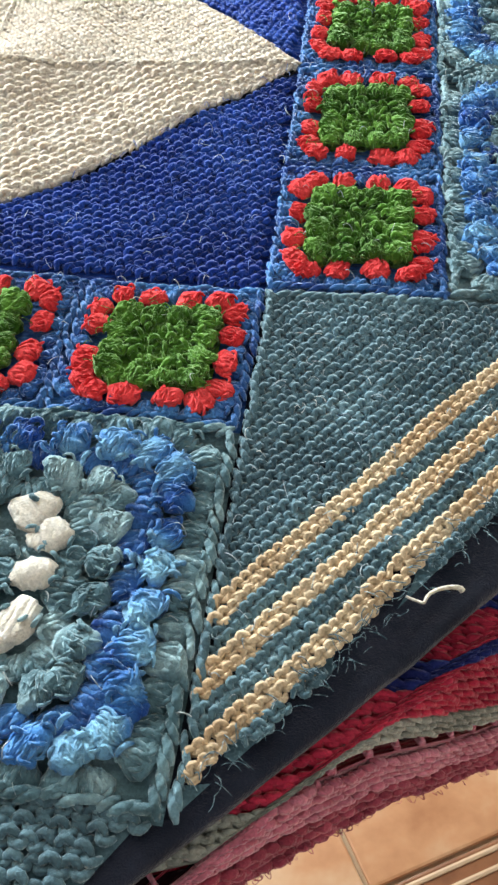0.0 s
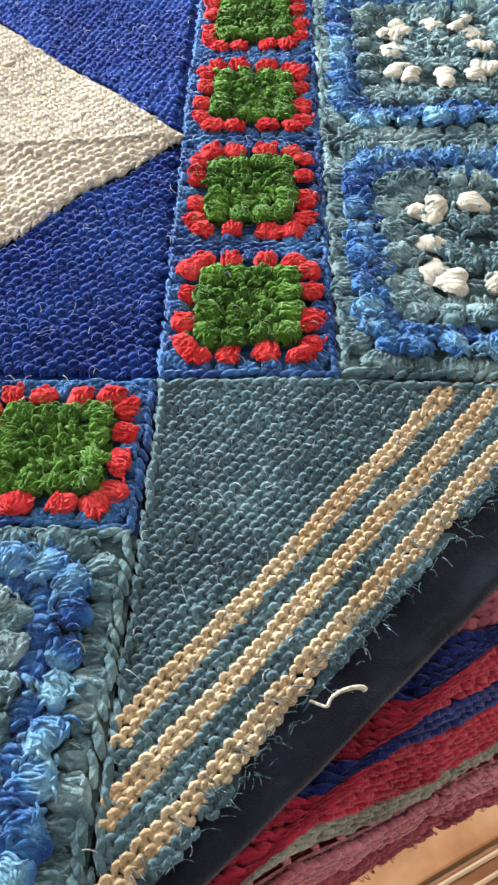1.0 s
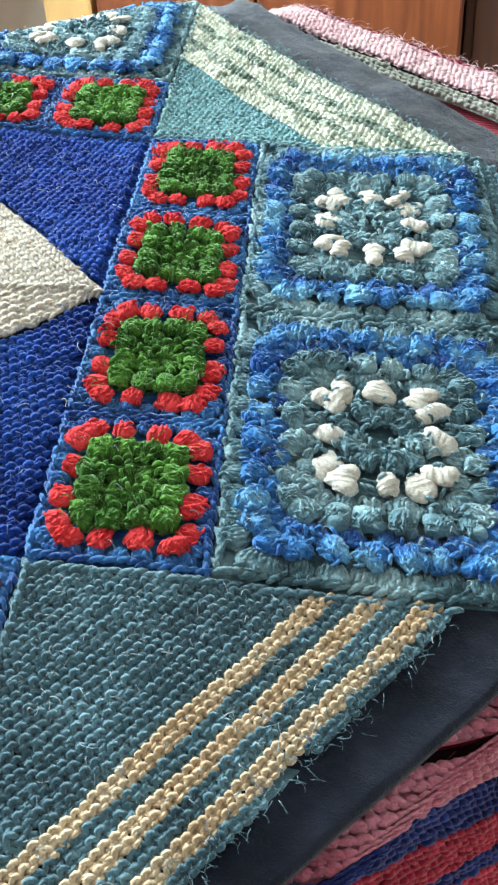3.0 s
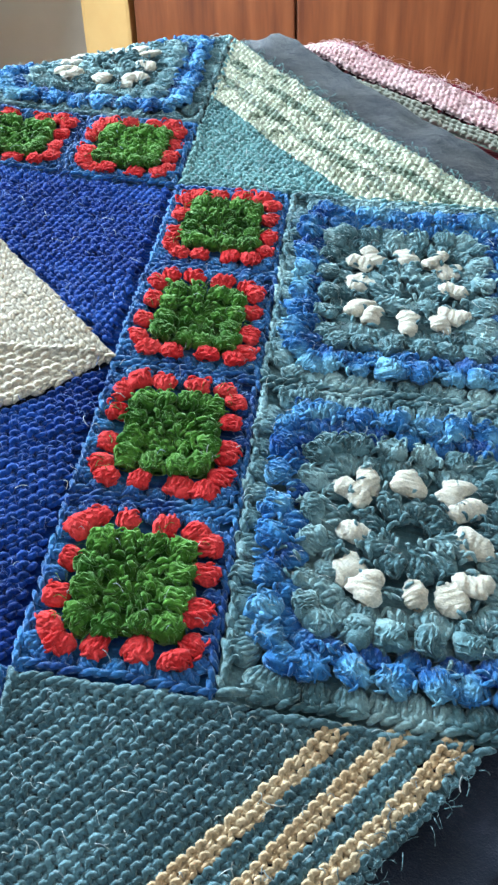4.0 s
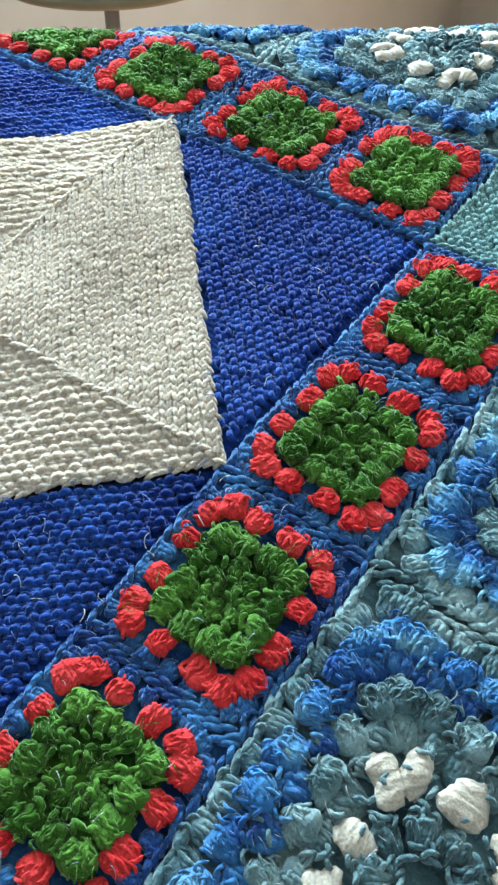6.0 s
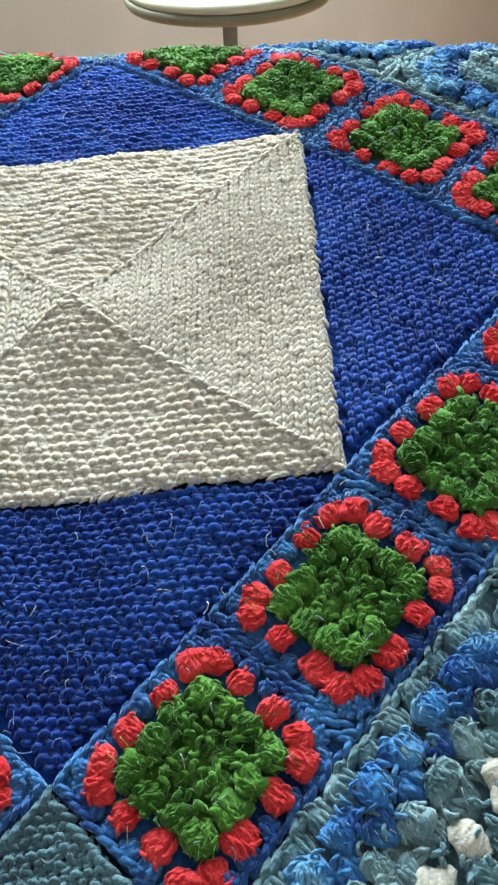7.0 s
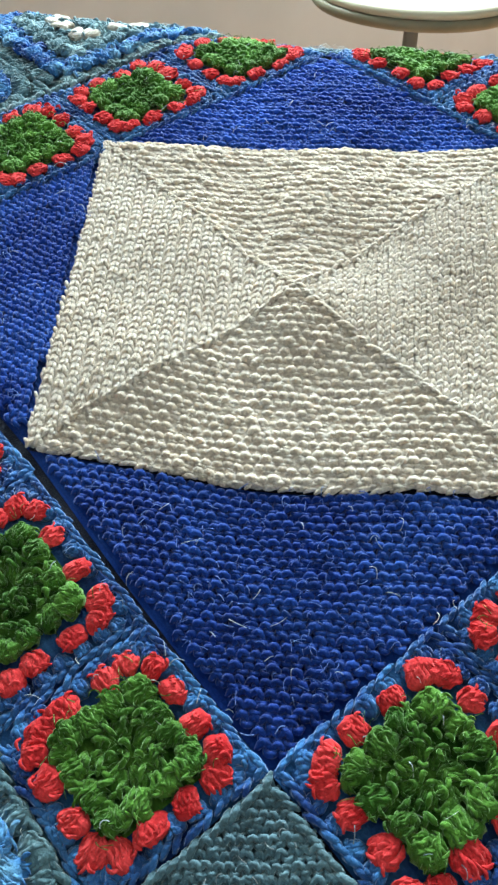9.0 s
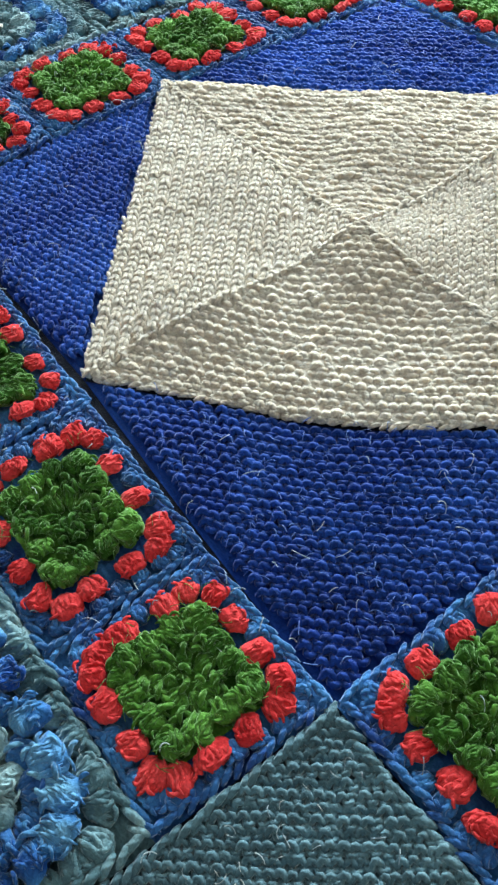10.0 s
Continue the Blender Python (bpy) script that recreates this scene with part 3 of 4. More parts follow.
# ---- striped throw under the patchwork ----
def throw():
    root = new("striped_throw")
    root.matrix_world = TM
    tagged(root, "pink, raspberry and navy striped crocheted throw on the bench", "blanket")
    rng = np.random.default_rng(5)
    h = -0.020
    n1, a1 = np.array([0.7071, -0.7071]), np.array([0.7071, 0.7071])
    n2, a2 = np.array([0.559, 0.829]), np.array([0.829, -0.559])
    SIDES = {1: (-0.30, 0.42), 2: (-0.20, 0.37)}

    def laid(soup, side):
        """From (along the edge, distance in from it) to the flat: the front edge runs in a slight curve."""
        v, f, u = soup
        x, y = v[:, 0], v[:, 1]
        if side == 1:
            c = np.clip(x, -0.10, 0.20)
            wide = 1 + 2.2 * np.clip(x + 0.03, 0, 0.15)
            s = 0.617 + 0.92 * c + 0.5 * np.minimum(x - c, 0) - (y - 0.05) * wide
            p = s[:, None] * n1 + x[:, None] * a1
        else:
            p = (0.605 - y)[:, None] * n2 + x[:, None] * a2
        return np.c_[p, v[:, 2]], f, u

    def spot(side, x, y):
        return tuple(laid((np.array([(x, y, 0.0)]), None, None), side)[0][0, :2])

    lo1, hi1 = SIDES[1]
    child("ground_cloth", mesh_of("ground_cloth", laid(sheet(((lo1, 0.003), (hi1, 0.003), (hi1, 0.30), (lo1, 0.30)), 70, h - 0.0085), 1), MAGENTA), root, "raspberry knitted ground")
    c = [spot(1, hi1, 0.24), spot(2, SIDES[2][1], 0.003), spot(2, SIDES[2][0], 0.003), spot(1, lo1, 0.24)]
    child("ground_cloth", mesh_of("ground_cloth", sheet(c, 70, h - 0.0102), MAGENTA), root, "raspberry knitted ground")
    c = [spot(1, lo1, 0.22), spot(2, SIDES[2][0], 0.003), (-0.50, 0.30), (-0.36, -0.35)]
    child("ground_cloth", mesh_of("ground_cloth", sheet(c, 60, h - 0.0119), MAGENTA), root, "raspberry knitted ground")

    border = [("edge", 0.0, 0.020, ROSE), ("stripe", 0.020, 0.043, PINK), ("stripe", 0.043, 0.056, GAP_SHADE_KNOT), ("stripe", 0.056, 0.072, GREY)]
    inner = [("stripe", 0.072, 0.114, MAGENTA), ("stripe", 0.114, 0.133, NAVY_WOOL), ("stripe", 0.133, 0.165, MAGENTA), ("stripe", 0.165, 0.192, NAVY_WOOL),
             ("stripe", 0.192, 0.232, PINK), ("stripe", 0.232, 0.238, GAP_SHADE_KNOT), ("stripe", 0.238, 0.262, PINK)]

    def band(name, d0, d1, mat, side):
        """A stripe between two distances from the edge: its cloth and, on it, rows of stitches."""
        lo, hi = SIDES[side]
        poly = [(lo, d0), (hi, d0), (hi, d1), (lo, d1)]
        # open rows: a sunk strip whose dark colour carries the shade of the gaps
        low = 0.004 if mat is GAP_SHADE_KNOT else 0.0
        rows = max(1, round((d1 - d0) / 0.0058))
        row = (d1 - d0) / rows
        ob = child(name, mesh_of(name, laid(sheet(poly, 48, h - 0.0015 - low), side), mat), root)
        if mat is not GAP_SHADE_KNOT:
            child("stitches", mesh_of("stitches", laid(garter(poly, (1, 0), row * 0.95, row, int(d0 * 1e4) + side, row * 0.30, None, h - 0.0002, 0.36, 0.32), side), mat), ob, kind="stuff")

    for side in (1, 2):
        rim = border if side == 1 else [("edge", 0.0, 0.005, MAROON), ("stripe", 0.005, 0.045, LIT_PINK), ("stripe", 0.045, 0.056, GAP_SHADE_KNOT), ("stripe", 0.056, 0.075, GREY)]
        for name, d0, d1, mat in rim:
            band(name, d0, d1, mat, side)
    for name, d0, d1, mat in inner:
        band(name, d0, d1, mat, 1)
    for side in (1, 2):
        lo, hi = SIDES[side]
        wide = 1.75 if side == 2 else 1.0
        bar = tube([(0, -0.0065, -0.002), (0, -0.002, -0.001), (0, 0.003, -0.001), (0, 0.0065, -0.002)], (0.0026, 0.0011, 0.0008, 0.0009), 5)
        t = np.arange(lo, hi, 0.0150 if side == 1 else 0.0105)
        o = np.c_[t + rng.normal(0, 0.001, len(t)), np.full(len(t), 0.0500 if side == 1 else 0.0505), np.full(len(t), h - 0.001)]
        child("bar_stitches", mesh_of("bar_stitches", laid(spread(bar, o, (1, 0), rng.uniform(0.8, 1.2, len(t)) * wide), side), PINK if side == 1 else GAP_SHADE_KNOT), root, kind="stuff")
        fr = np.c_[rng.uniform(lo, hi, 420), rng.normal(0.004, 0.003, 420)]
        child("fuzz", mesh_of("fuzz", laid(fibres(fr, rng, 0.005 if side == 1 else 0.016, h + 0.003), side), ROSE if side == 1 else LIT_PINK), root, kind="stuff")
    return root


throw()

# ---- the patchwork blanket ----
QUILT = new("patchwork_blanket")
QUILT.matrix_world = TM
tagged(QUILT, "octagonal knitted and crocheted patchwork blanket with navy border", "blanket")
A, B, C = 0.20, 0.29, 0.460
TIPS = [(0.200, 0.003), (-0.006, 0.207), (-0.210, -0.003), (-0.013, -A + 0.006)]
HEART = (-0.008, -0.001)
CORNERS = [(A, A), (-A, A), (-A, -A), (A, -A)]


def backing():
    """Navy cloth under everything, which shows as the wide border."""
    o = 0.575
    diag = [(0.735, 0.735), (0.70, 0.70), (0.69, 0.69), (0.675, 0.653)]
    pts = []
    for i in range(4):
        a = i * math.pi / 2
        for x, y in ((o, diag[i][0] - o), (diag[i][1] - o, o)):
            c, s = round(math.cos(a)), round(math.sin(a))
            pts.append((x * c - y * s, x * s + y * c))
    around, per = [], 40
    for a, b in zip(pts, pts[1:] + pts[:1]):
        t = np.linspace(0, 1, per, endpoint=False)[:, None]
        around.append(np.array(a) + t * (np.array(b) - np.array(a)))
    rim = np.concatenate(around)
    # profile from the middle over the top, round the hem and back underneath
    prof = [(f, -0.0035) for f in np.r_[0.01, np.linspace(0.1, 0.6, 8), np.linspace(0.64, 0.985, 24)]]
    prof += [(0.994, -0.0022), (1.0, -0.0040), (1.002, -0.0070), (0.996, -0.0095), (0.985, -0.0085)]
    prof += [(f, -0.0085) for f in np.r_[np.linspace(0.95, 0.6, 10), 0.3, 0.01]]
    rings_ = []
    for f, h in prof:
        ring_ = rim * f
        ang = np.arctan2(ring_[:, 1], ring_[:, 0])
        soft = (0.0013 * np.sin(ang * 61 + f * 25) * np.sin(ang * 23 - f * 40) + 0.0012 * np.sin(ang * 97 - f * 60 + 2 * np.sin(ang * 13))) * (1 if f > 0.8 else 0)
        rings_.append(np.c_[ring_, np.full(len(rim), h) + soft])
    v = np.concatenate(rings_)
    n = len(rim)
    i, j = np.meshgrid(np.arange(len(prof) - 1), np.arange(n), indexing="ij")
    k = (j + 1) % n
    f = np.stack([i * n + j, i * n + k, (i + 1) * n + k, (i + 1) * n + j], 2).reshape(-1, 4)
    child("navy_backing", mesh_of("navy_backing", (v, f, v[:, :2]), NAVY), QUILT, "dark navy cotton border cloth")


backing()
RNG = np.random.default_rng(11)


def panel(name, base, stitches, material, label, fuzz=(), hair=None):
    """A knitted patch: its ground and, on it, the rows of stitches and loose hairs."""
    ob = child(name, mesh_of(name, base, material), QUILT, label)
    child("stitches", mesh_of("stitches", stitches, material), ob, kind="stuff")
    if len(fuzz):
        child("fuzz", mesh_of("fuzz", fibres(fuzz, RNG, 0.0070, 0.0042), hair or material), ob, kind="stuff")
    return ob


def scatter(poly, n, rng):
    lo, hi = np.min(poly, axis=0), np.max(poly, axis=0)
    p = rng.uniform(lo, hi, (n, 2))
    return p[inside(p, [tuple(q) for q in poly], 0.002)]


for i in range(4):
    a, b = TIPS[i], TIPS[(i + 1) % 4]
    along = (b[0] - a[0], b[1] - a[1])
    tri = [HEART, a, b]
    if i % 2:
        knit = garter(tri, along, 0.0058, 0.0060, 20 + i, -0.0006, None, 0.0006, 0.38, 0.40)
    else:
        knit = stockinette(tri, along, 0.0072, 0.0054, 20 + i, -0.0004, 0.0026)
    stitches = [knit, rope(HEART, a, 0.0021, RNG, 0.0028), rope(a, b, 0.0020, RNG, 0.0012)]
    panel("cream_triangle", tri_sheet(*tri, 8, 0.0028), joined(stitches), CREAM, "cream knitted triangle", scatter(tri, 260, RNG))
    tri = [CORNERS[i], a, b]
    panel("blue_triangle", tri_sheet(*tri, 8, -0.0030), garter(tri, along, 0.0056, 0.0058, 40 + i, 0.0042, None, -0.0008), ROYAL, "royal blue garter-knit triangle", scatter(tri, 520, RNG), SKY_HAIR)


def rounds(cx, cy, spec, seed, sizes, lift=0.0):
    """Clusters of one round about a centre, joined."""
    rng = np.random.default_rng(seed)
    temps = [cluster(*sizes, seed * 7 + k) for k in range(3)]
    soups = []
    for k in range(3):
        pick = [q for j, q in enumerate(spec) if j % 3 == k]
        if pick:
            q = np.array(pick)
            o = np.c_[q[:, 0] + cx + rng.normal(0, 0.0006, len(q)), q[:, 1] + cy + rng.normal(0, 0.0006, len(q)), rng.normal(lift, 0.0005, len(q))]
            soups.append(spread(temps[k], o, np.stack([np.cos(q[:, 2]), np.sin(q[:, 2])], 1), rng.uniform(0.88, 1.14, len(q))))
    return joined(soups)


def circle(n, r, rng, phase=0.0):
    return [(r * math.cos(2 * math.pi * i / n + phase), r * math.sin(2 * math.pi * i / n + phase), 2 * math.pi * i / n + phase - math.pi / 2 + rng.normal(0, 0.1), 0) for i in range(n)]


def piece_mesh(name, soups, material):
    return [mesh_of(name, s, material, False) for s in soups]


RED_MESH = piece_mesh("red_cluster", [cluster(0.0136, 0.0126, 0.0056, 9, 300 + k, 1.05, 0.82, 1.5, 4, 0.55) for k in range(12)], RED)
WHITE_MESH = piece_mesh("white_puff", [cluster(0.0160, 0.0190, 0.0052, 0, 320 + k, 0.6, 0.84, 2.2, 0) for k in range(12)], WHITE)
GREEN_MESH = piece_mesh("green_cluster", [cluster(0.0132, 0.0124, 0.0078, 10, 340 + k, 1.05, 0.76, 1.9, 6, 0.15) for k in range(12)], GREEN)
BLUE_MESH = piece_mesh("blue_cluster", [cluster(0.0172, 0.0158, 0.0084, 12, 360 + k, 0.95, 0.76, 1.6, 6, 0.45) for k in range(12)], MIX_BLUE)
TEAL_MESH = piece_mesh("teal_cluster", [cluster(0.0160, 0.0150, 0.0080, 12, 380 + k, 0.95, 0.76, 1.6, 6, 0.45) for k in range(12)], TEAL_DARK)


def place(name, meshes, parent, cx, cy, spec, lift, rng, loose=0.15):
    """One object for each cluster of a round."""
    for x, y, ang, corner in spec:
        m = frame_at(cx + x + rng.normal(0, 0.0007), cy + y + rng.normal(0, 0.0007)) @ Matrix.Translation((0, 0, lift + rng.normal(0, 0.0006))) @ Matrix.Rotation(ang + rng.normal(0, loose), 4, "Z") @ Matrix.Rotation(rng.normal(0, loose * 0.6), 4, "Y")
        child(name, meshes[rng.integers(len(meshes))], parent, local=m @ Matrix.Diagonal((rng.uniform(0.85, 1.15), rng.uniform(0.85, 1.15), rng.uniform(0.85, 1.15), 1)))


def square_fuzz(parent, cx, cy, half, n, material, rng):
    child("fuzz", mesh_of("fuzz", fibres(rng.uniform(-half, half, (n, 2)) + (cx, cy), rng, 0.0085, 0.0075), material), parent, kind="stuff")


def curls(points, rng, length, radius, h):
    """Short curled ends of yarn that lie across the clusters."""
    pieces = []
    n = 6
    t = np.linspace(0, 1, n)
    for x, y in points:
        ang = rng.uniform(0, 2 * math.pi) + rng.normal(0, 1.6) * t
        step = length * rng.uniform(0.6, 1.2) / n
        px, py = x + np.cumsum(np.cos(ang)) * step, y + np.cumsum(np.sin(ang)) * step
        pz = h + rng.normal(0, 0.0008) + 0.0022 * np.sin(math.pi * t) - 0.001
        pieces.append(tube(np.stack([px, py, pz], 1), radius * rng.uniform(0.8, 1.2) * np.array([0.5, 1, 1, 1, 1, 0.5]), 5))
    return joined(pieces)


def edges_of(cx, cy, hx, hy, radius, rng, h):
    p = [(cx - hx, cy - hy), (cx + hx, cy - hy), (cx + hx, cy + hy), (cx - hx, cy + hy)]
    return [rope(a, b, radius, rng, h) for a, b in zip(p, p[1:] + p[:1])]


def small_square(cx, cy, hx, hy, seed):
    rng = np.random.default_rng(seed)
    p = [(cx - hx, cy - hy), (cx + hx, cy - hy), (cx + hx, cy + hy), (cx - hx, cy + hy)]
    sx, sy = hx / 0.05, hy / 0.05
    sq = child("granny_square", mesh_of("granny_square", sheet(p, 8, -0.0015), EDGE_BLUE), QUILT, "small blue-edged crochet square, green centre, red clusters")
    soup = [rounds(cx, cy, ring(hx - 0.0080, hy - 0.0080, 5, rng), seed + 1, (0.0095, 0.0095, 0.0060, 5), 0.0002)] + edges_of(cx, cy, hx - 0.0022, hy - 0.0022, 0.0022, rng, 0.0014)
    child("edging_stitches", mesh_of("edging_stitches", joined(soup), EDGE_BLUE), sq, kind="stuff")
    heart = [rounds(cx, cy, circle(7, 0.0100, rng, rng.uniform(0, 1)), seed + 3, (0.0090, 0.0125, 0.0058, 6), 0.0012),
             sheet([(cx + a * 0.027, cy + b * 0.027) for a, b in ((-1, -1), (1, -1), (1, 1), (-1, 1))], 4, 0.0002)]
    child("green_centre", mesh_of("green_centre", joined(heart), GREEN), sq, "leaf green crochet centre")
    place("green_cluster", GREEN_MESH, sq, cx, cy, ring(0.0236 * sx, 0.0236 * sy, 2, rng), 0.0030, rng, 0.3)
    place("red_cluster", RED_MESH, sq, cx, cy, ring(0.0362 * sx, 0.0362 * sy, 2, rng, 0.77, 1.0), 0.0030, rng, 0.10)
    child("yarn_fluff", mesh_of("yarn_fluff", curls(rng.uniform(-0.026, 0.026, (90, 2)) * (sx, sy) + (cx, cy), rng, 0.0085, 0.0013, 0.0050), GREEN), sq, kind="stuff")
    square_fuzz(sq, cx, cy, 0.032, 70, GREEN, rng)
    square_fuzz(sq, cx, cy, 0.044, 4, FIBRE, rng)


def large_square(cx, cy, hx, hy, seed):
    rng = np.random.default_rng(seed)
    sx, sy = hx / 0.0985, hy / 0.0985
    p = [(cx - hx, cy - hy), (cx + hx, cy - hy), (cx + hx, cy + hy), (cx - hx, cy + hy)]
    sq = child("granny_square", mesh_of("granny_square", sheet(p, 12, -0.0015), TEAL_DARK), QUILT, "large teal and blue crochet square with white ring")
    soup = [rounds(cx, cy, ring(0.0880 * sx, 0.0880 * sy, 9, rng), seed + 1, (0.0150, 0.0150, 0.0072, 8), 0.0008)]
    soup += edges_of(cx, cy, hx - 0.0028, hy - 0.0028, 0.0027, rng, 0.0020)
    soup.append(rounds(cx, cy, ring(0.0445 * sx, 0.0445 * sy, 4, rng), seed + 3, (0.0165, 0.0145, 0.0070, 8), 0.0008))
    soup.append(rounds(cx, cy, circle(9, 0.0180, rng), seed + 4, (0.0125, 0.0170, 0.0080, 7), 0.0022))
    child("teal_stitches", mesh_of("teal_stitches", joined(soup), TEAL_DARK), sq, kind="stuff")
    deep = rounds(cx, cy, ring(0.0665 * sx, 0.0665 * sy, 5, rng), seed + 6, (0.0165, 0.0140, 0.0080, 7), 0.0012)
    child("deep_blue_round", mesh_of("deep_blue_round", deep, EDGE_BLUE), sq, "deep blue inner round", "stuff")
    place("teal_cluster", TEAL_MESH, sq, cx, cy, ring(0.0560 * sx, 0.0560 * sy, 4, rng), 0.0035, rng, 0.32)
    place("blue_cluster", BLUE_MESH, sq, cx, cy, ring(0.0775 * sx, 0.0775 * sy, 6, rng), 0.0040, rng, 0.32)
    place("white_puff", WHITE_MESH, sq, cx, cy, ring(0.0335 * sx, 0.0335 * sy, 1, rng, 0.70, 0.98), 0.0052, rng, 0.2)
    a = rng.uniform(0, 2 * math.pi, 210)
    inner = np.stack([np.cos(a), np.sin(a)], 1) * rng.uniform(0.006, 0.066, (210, 1)) + (cx, cy)
    child("yarn_fluff", mesh_of("yarn_fluff", curls(inner, rng, 0.0085, 0.0011, 0.0058), TEAL_DARK), sq, kind="stuff")
    edge = [(q[0] + cx + rng.normal(0, 0.004), q[1] + cy + rng.normal(0, 0.004)) for q in ring(0.0760 * sx, 0.0760 * sy, 12, rng) for _ in range(4)]
    child("yarn_fluff", mesh_of("yarn_fluff", curls(edge, rng, 0.0085, 0.0011, 0.0070), MIX_BLUE), sq, kind="stuff")
    square_fuzz(sq, cx, cy, 0.080, 45, FIBRE, rng)


def turned(x, y, side):
    for _ in range(side):
        x, y = -y, x
    return x, y


for side in range(4):
    for k in range(4):
        ends = {1: (-0.20, -0.109, -0.004, 0.094, 0.20), 3: (-0.20, -0.10, 0.005, 0.112, 0.20)}.get(side, (-0.20, -0.10, 0.0, 0.10, 0.20))
        x, y = turned((A + B) / 2, (ends[k] + ends[k + 1]) / 2, side)
        half = (ends[k + 1] - ends[k]) / 2
        hx, hy = ((B - A) / 2, half) if side % 2 == 0 else (half, (B - A) / 2)
        small_square(x, y, hx, hy, 1000 + 40 * side + 9 * k)
    for k in range(2):
        x, y = turned((B + C) / 2, -0.10 + 0.20 * k, side)
        hx, hy = ((C - B) / 2, 0.10) if side % 2 == 0 else (0.10, (C - B) / 2)
        large_square(x, y, hx, hy, 2000 + 50 * side + 11 * k)
    # teal knitted band outside the large squares
    poly = [turned(*q, side) for q in ((C - 0.004, -0.195), (0.535, -0.145), (0.535, 0.145), (C - 0.004, 0.195))]
    panel("knitted_band", sheet(poly, 14, -0.0015), garter(poly, turned(0, 1, side), 0.0062, 0.0060, 60 + side, 0.002, None, 0.0), TEAL, "teal garter-knit outer band")


# corner patches: legs along the two sides of each corner, where the stripes begin and end
def corner_patch(side, legs, slope, stripes, ground, seed, pitch=0.0056, row=0.0055):
    """side 0 is the +x -y corner; legs and slope are (along x, along y) before turning, stripes distances from the corner."""
    rng = np.random.default_rng(seed)
    o = np.array((A + 0.002, -A - 0.002))
    lx, ly = legs

    def at(f, g):
        return turned(*(o + np.array((f, -g))), side)

    poly = [at(0, 0), at(lx, 0), at(0, ly)]
    along = np.array(at(slope[0], 0)) - np.array(at(0, slope[1]))
    e = along / np.hypot(*along)
    across = np.array([-e[1], e[0]])
    zero, sign = across @ np.array(at(0, 0)), 1 if across @ (np.array(at(lx, 0)) - np.array(at(0, 0))) > 0 else -1

    def striped(b, s):
        return s[0] - 1e-6 <= sign * (b - zero) < s[1] - 1e-6

    stitches = [garter(poly, along, pitch, row, seed, 0.0015, lambda b: not any(striped(b, s) for s in stripes), 0.0004, 0.31, 0.58, 0.0005),
                rope(at(0.0015, 0), at(0.0015, ly), 0.0024, rng, 0.001), rope(at(0, 0.0015), at(lx, 0.0015), 0.0024, rng, 0.001)]
    patch = panel("corner_patch", tri_sheet(*poly, 12, -0.0034), joined(stitches), ground, "teal garter-knit corner patch with diagonal stripes", scatter(poly, 260, rng), FIBRE)
    for s in stripes:
        child("stripe", mesh_of("stripe", garter(poly, along, pitch, row, seed, 0.0008, lambda b: striped(b, s), 0.0008), s[2]), patch, "diagonal contrast stripe", "stuff")
    # frayed ends along the border
    e0, e1 = np.array(at(lx, 0)), np.array(at(0, ly))
    pts = [tuple(e0 + (e1 - e0) * f + rng.normal(0, 0.0028, 2)) for f in rng.uniform(0.03, 0.97, 260)]
    child("frayed_edge", mesh_of("frayed_edge", fibres(pts, rng, 0.008, 0.003), ground), patch, kind="stuff")


THREE = [(0.1095, 0.1207, SAND), (0.1275, 0.1387, SAND), (0.1470, 0.1582, SAND)]
NEAR = [(0.1065, 0.1159, SAND), (0.1253, 0.1347, SAND), (0.1441, 0.1535, SAND)]
corner_patch(0, (0.203, 0.255), (0.160, 0.203), NEAR, TEAL, 71, 0.0047, 0.0047)
corner_patch(1, (0.250, 0.250), (1, 1), [(0.1008, 0.1176, PALE), (0.1176, 0.1288, MOTTLED), (0.1288, 0.1456, PALE), (0.1456, 0.1568, MOTTLED), (0.1568, 0.1792, PALE)], AQUA, 72, 0.0052, 0.0052)
corner_patch(2, (0.240, 0.240), (1, 1), THREE, TEAL, 73)
corner_patch(3, (0.240, 0.240), (1, 1), THREE, TEAL, 74)


def yarn_end():
    """A white end of yarn that sticks out over the navy border."""
    t = np.linspace(0, 1, 14)
    path = np.stack([0.275 + 0.020 * t + 0.002 * np.sin(9 * t), -0.366 - 0.003 * np.sin(6 * t) + 0.004 * t ** 3, 0.0025 + 0.003 * np.sin(math.pi * t)], 1)
    child("yarn_end", mesh_of("yarn_end", tube(path, 0.0006 + 0.0008 * t ** 3, 6), WHITE), QUILT, "loose white end of yarn")


yarn_end()

# loose fibres over the wool
pts = RNG.uniform(-0.46, 0.46, (700, 2))
pts = pts[(np.abs(pts[:, 0]) + np.abs(pts[:, 1]) < 0.62) & (np.abs(pts[:, 0]) + np.abs(pts[:, 1]) > 0.21)]
child("fluff", mesh_of("fluff", fibres(pts, RNG, 0.010, 0.0055), FIBRE), QUILT, kind="stuff")


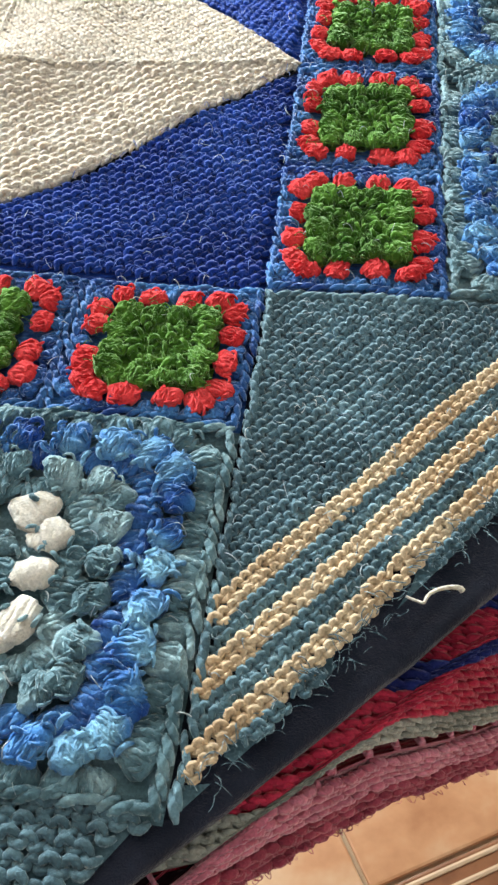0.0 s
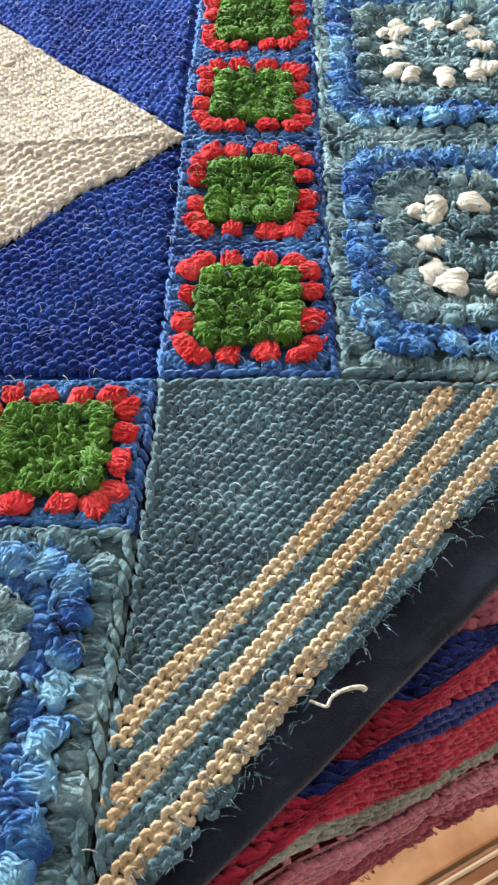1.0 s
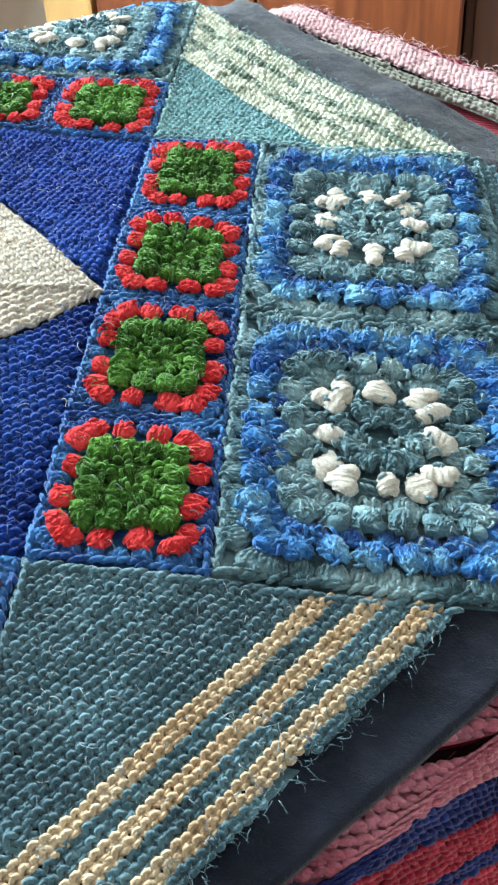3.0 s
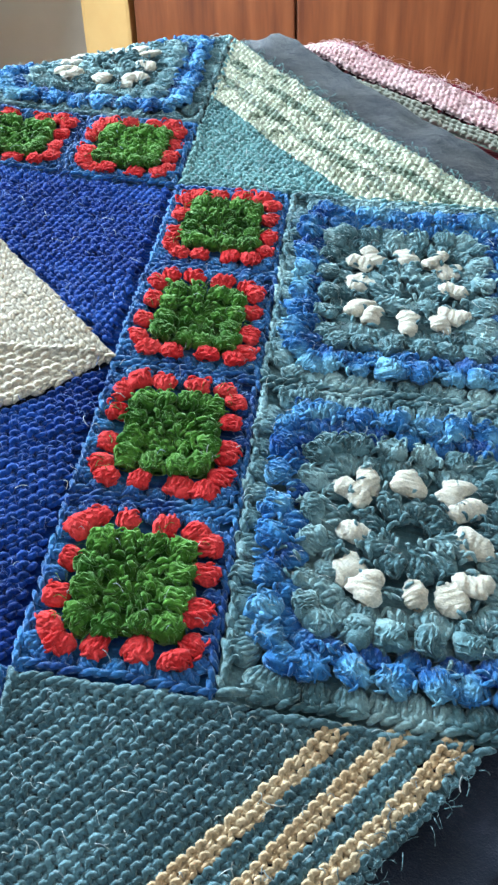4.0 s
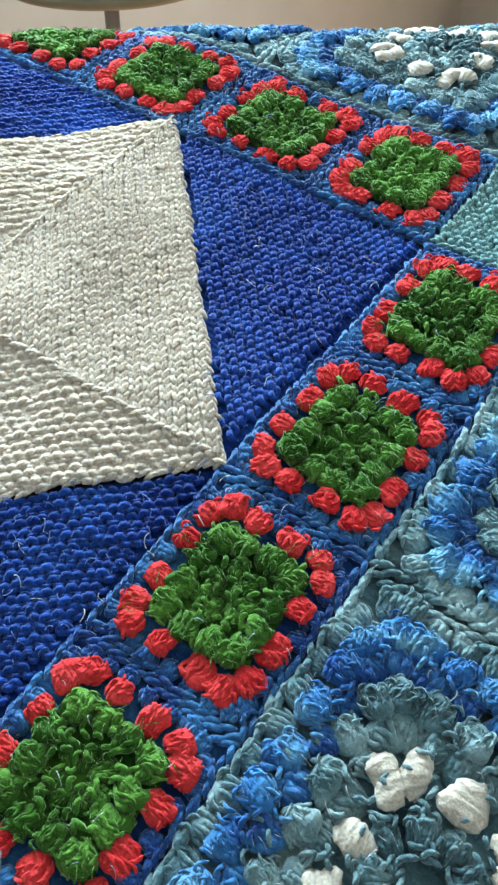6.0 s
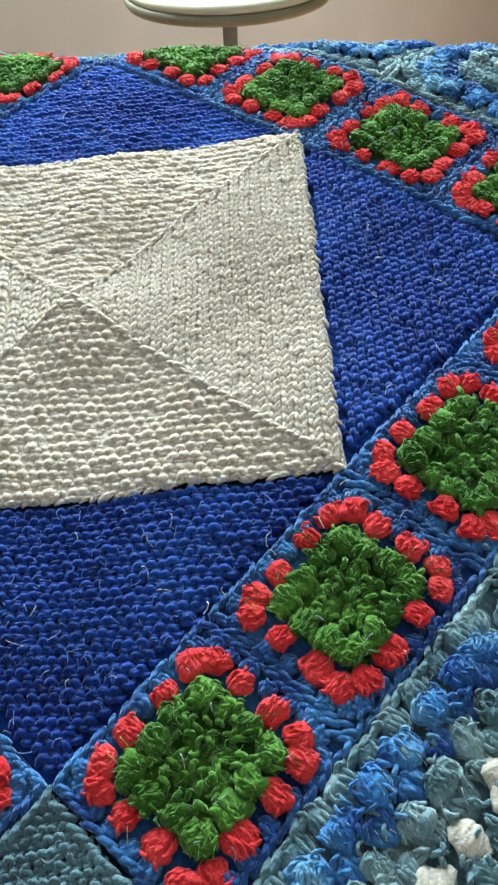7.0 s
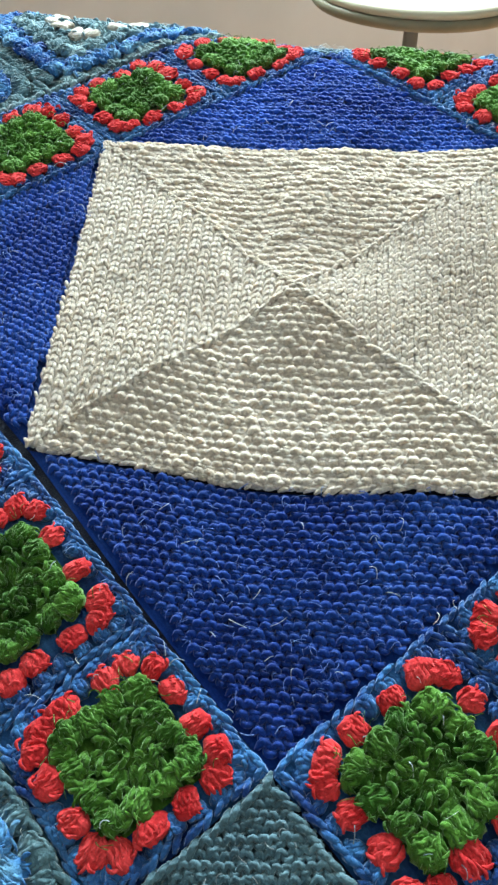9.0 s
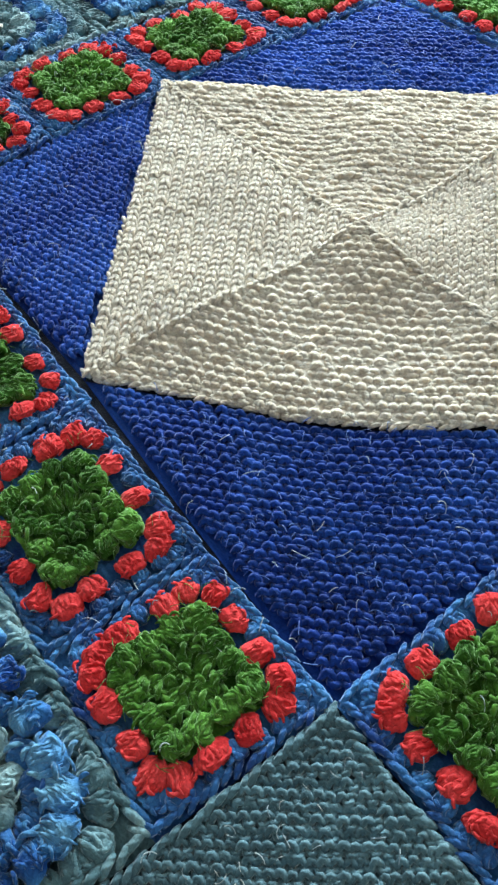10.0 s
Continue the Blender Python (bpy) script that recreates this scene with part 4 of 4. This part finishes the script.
# ---- floor tiles ----
def tiles():
    """Terracotta tiles laid askew to the walls, cut where they meet them, with one brown listello row that has two pale ribs."""
    size, gap, turn = 0.33, 0.004, math.radians(30)
    e, q = Vector((math.cos(turn), math.sin(turn), 0)), Vector((math.sin(turn), -math.cos(turn), 0))
    a0, b0, strip = 0.1135, 0.297, 0.07
    spin = Matrix.Rotation(turn, 4, "Z")

    def slab(half_a, half_b, place):
        bm = bmesh.new()
        box(bm, (-half_a, -half_b, -0.003), (half_a, half_b, 0.003), 0.003)
        inner = [p for p in (place @ Vector((x, y, 0)) for x in (-half_a, half_a) for y in (-half_b, half_b))]
        whole = all(X0 < p.x < X1 and Y0 < p.y < Y1 for p in inner)
        if not whole:
            back = place.inverted()
            for co, no in (((X0, 0, 0), (-1, 0, 0)), ((X1, 0, 0), (1, 0, 0)), ((0, Y0, 0), (0, -1, 0)), ((0, Y1, 0), (0, 1, 0))):
                geom = bm.verts[:] + bm.edges[:] + bm.faces[:]
                if geom:
                    bmesh.ops.bisect_plane(bm, geom=geom, plane_co=back @ Vector(co), plane_no=back.to_3x3() @ Vector(no), clear_outer=True)
        return bm, whole

    def lay(bm, place, material, name="tile", me=None):
        if me is None:
            me = bpy.data.meshes.new(name)
            bm.to_mesh(me)
            me.materials.append(material)
        if len(me.polygons):
            t = new(name, me)
            t.parent = FLOOR
            t.matrix_basis = place
        return me

    shared = None
    for i in range(-13, 14):
        for j in range(-13, 14):
            b = b0 - (j + 0.5) * size if j >= 0 else b0 + strip - (j + 0.5) * size
            c = e * (a0 + (i + 0.5) * size) + q * b
            place = Matrix.Translation((c.x, c.y, -0.0025)) @ spin
            bm, whole = slab(size / 2 - gap / 2, size / 2 - gap / 2, place)
            if whole and shared is not None:
                lay(bm, place, TILE, me=shared)
            else:
                me = lay(bm, place, TILE)
                shared = me if whole else shared
            bm.free()
        for off, half, z, mat, name in ((strip / 2, strip / 2 - gap / 2, -0.0025, BORDER, "border_tile"), (0.0095, 0.0030, -0.0008, BEIGE, "rib"), (0.0260, 0.0030, -0.0008, BEIGE, "rib")):
            c = e * (a0 + (i + 0.5) * size) + q * (b0 + off)
            place = Matrix.Translation((c.x, c.y, z)) @ spin
            bm, whole = slab(size / 2 - gap / 2, half, place)
            lay(bm, place, mat, name)
            bm.free()


tiles()
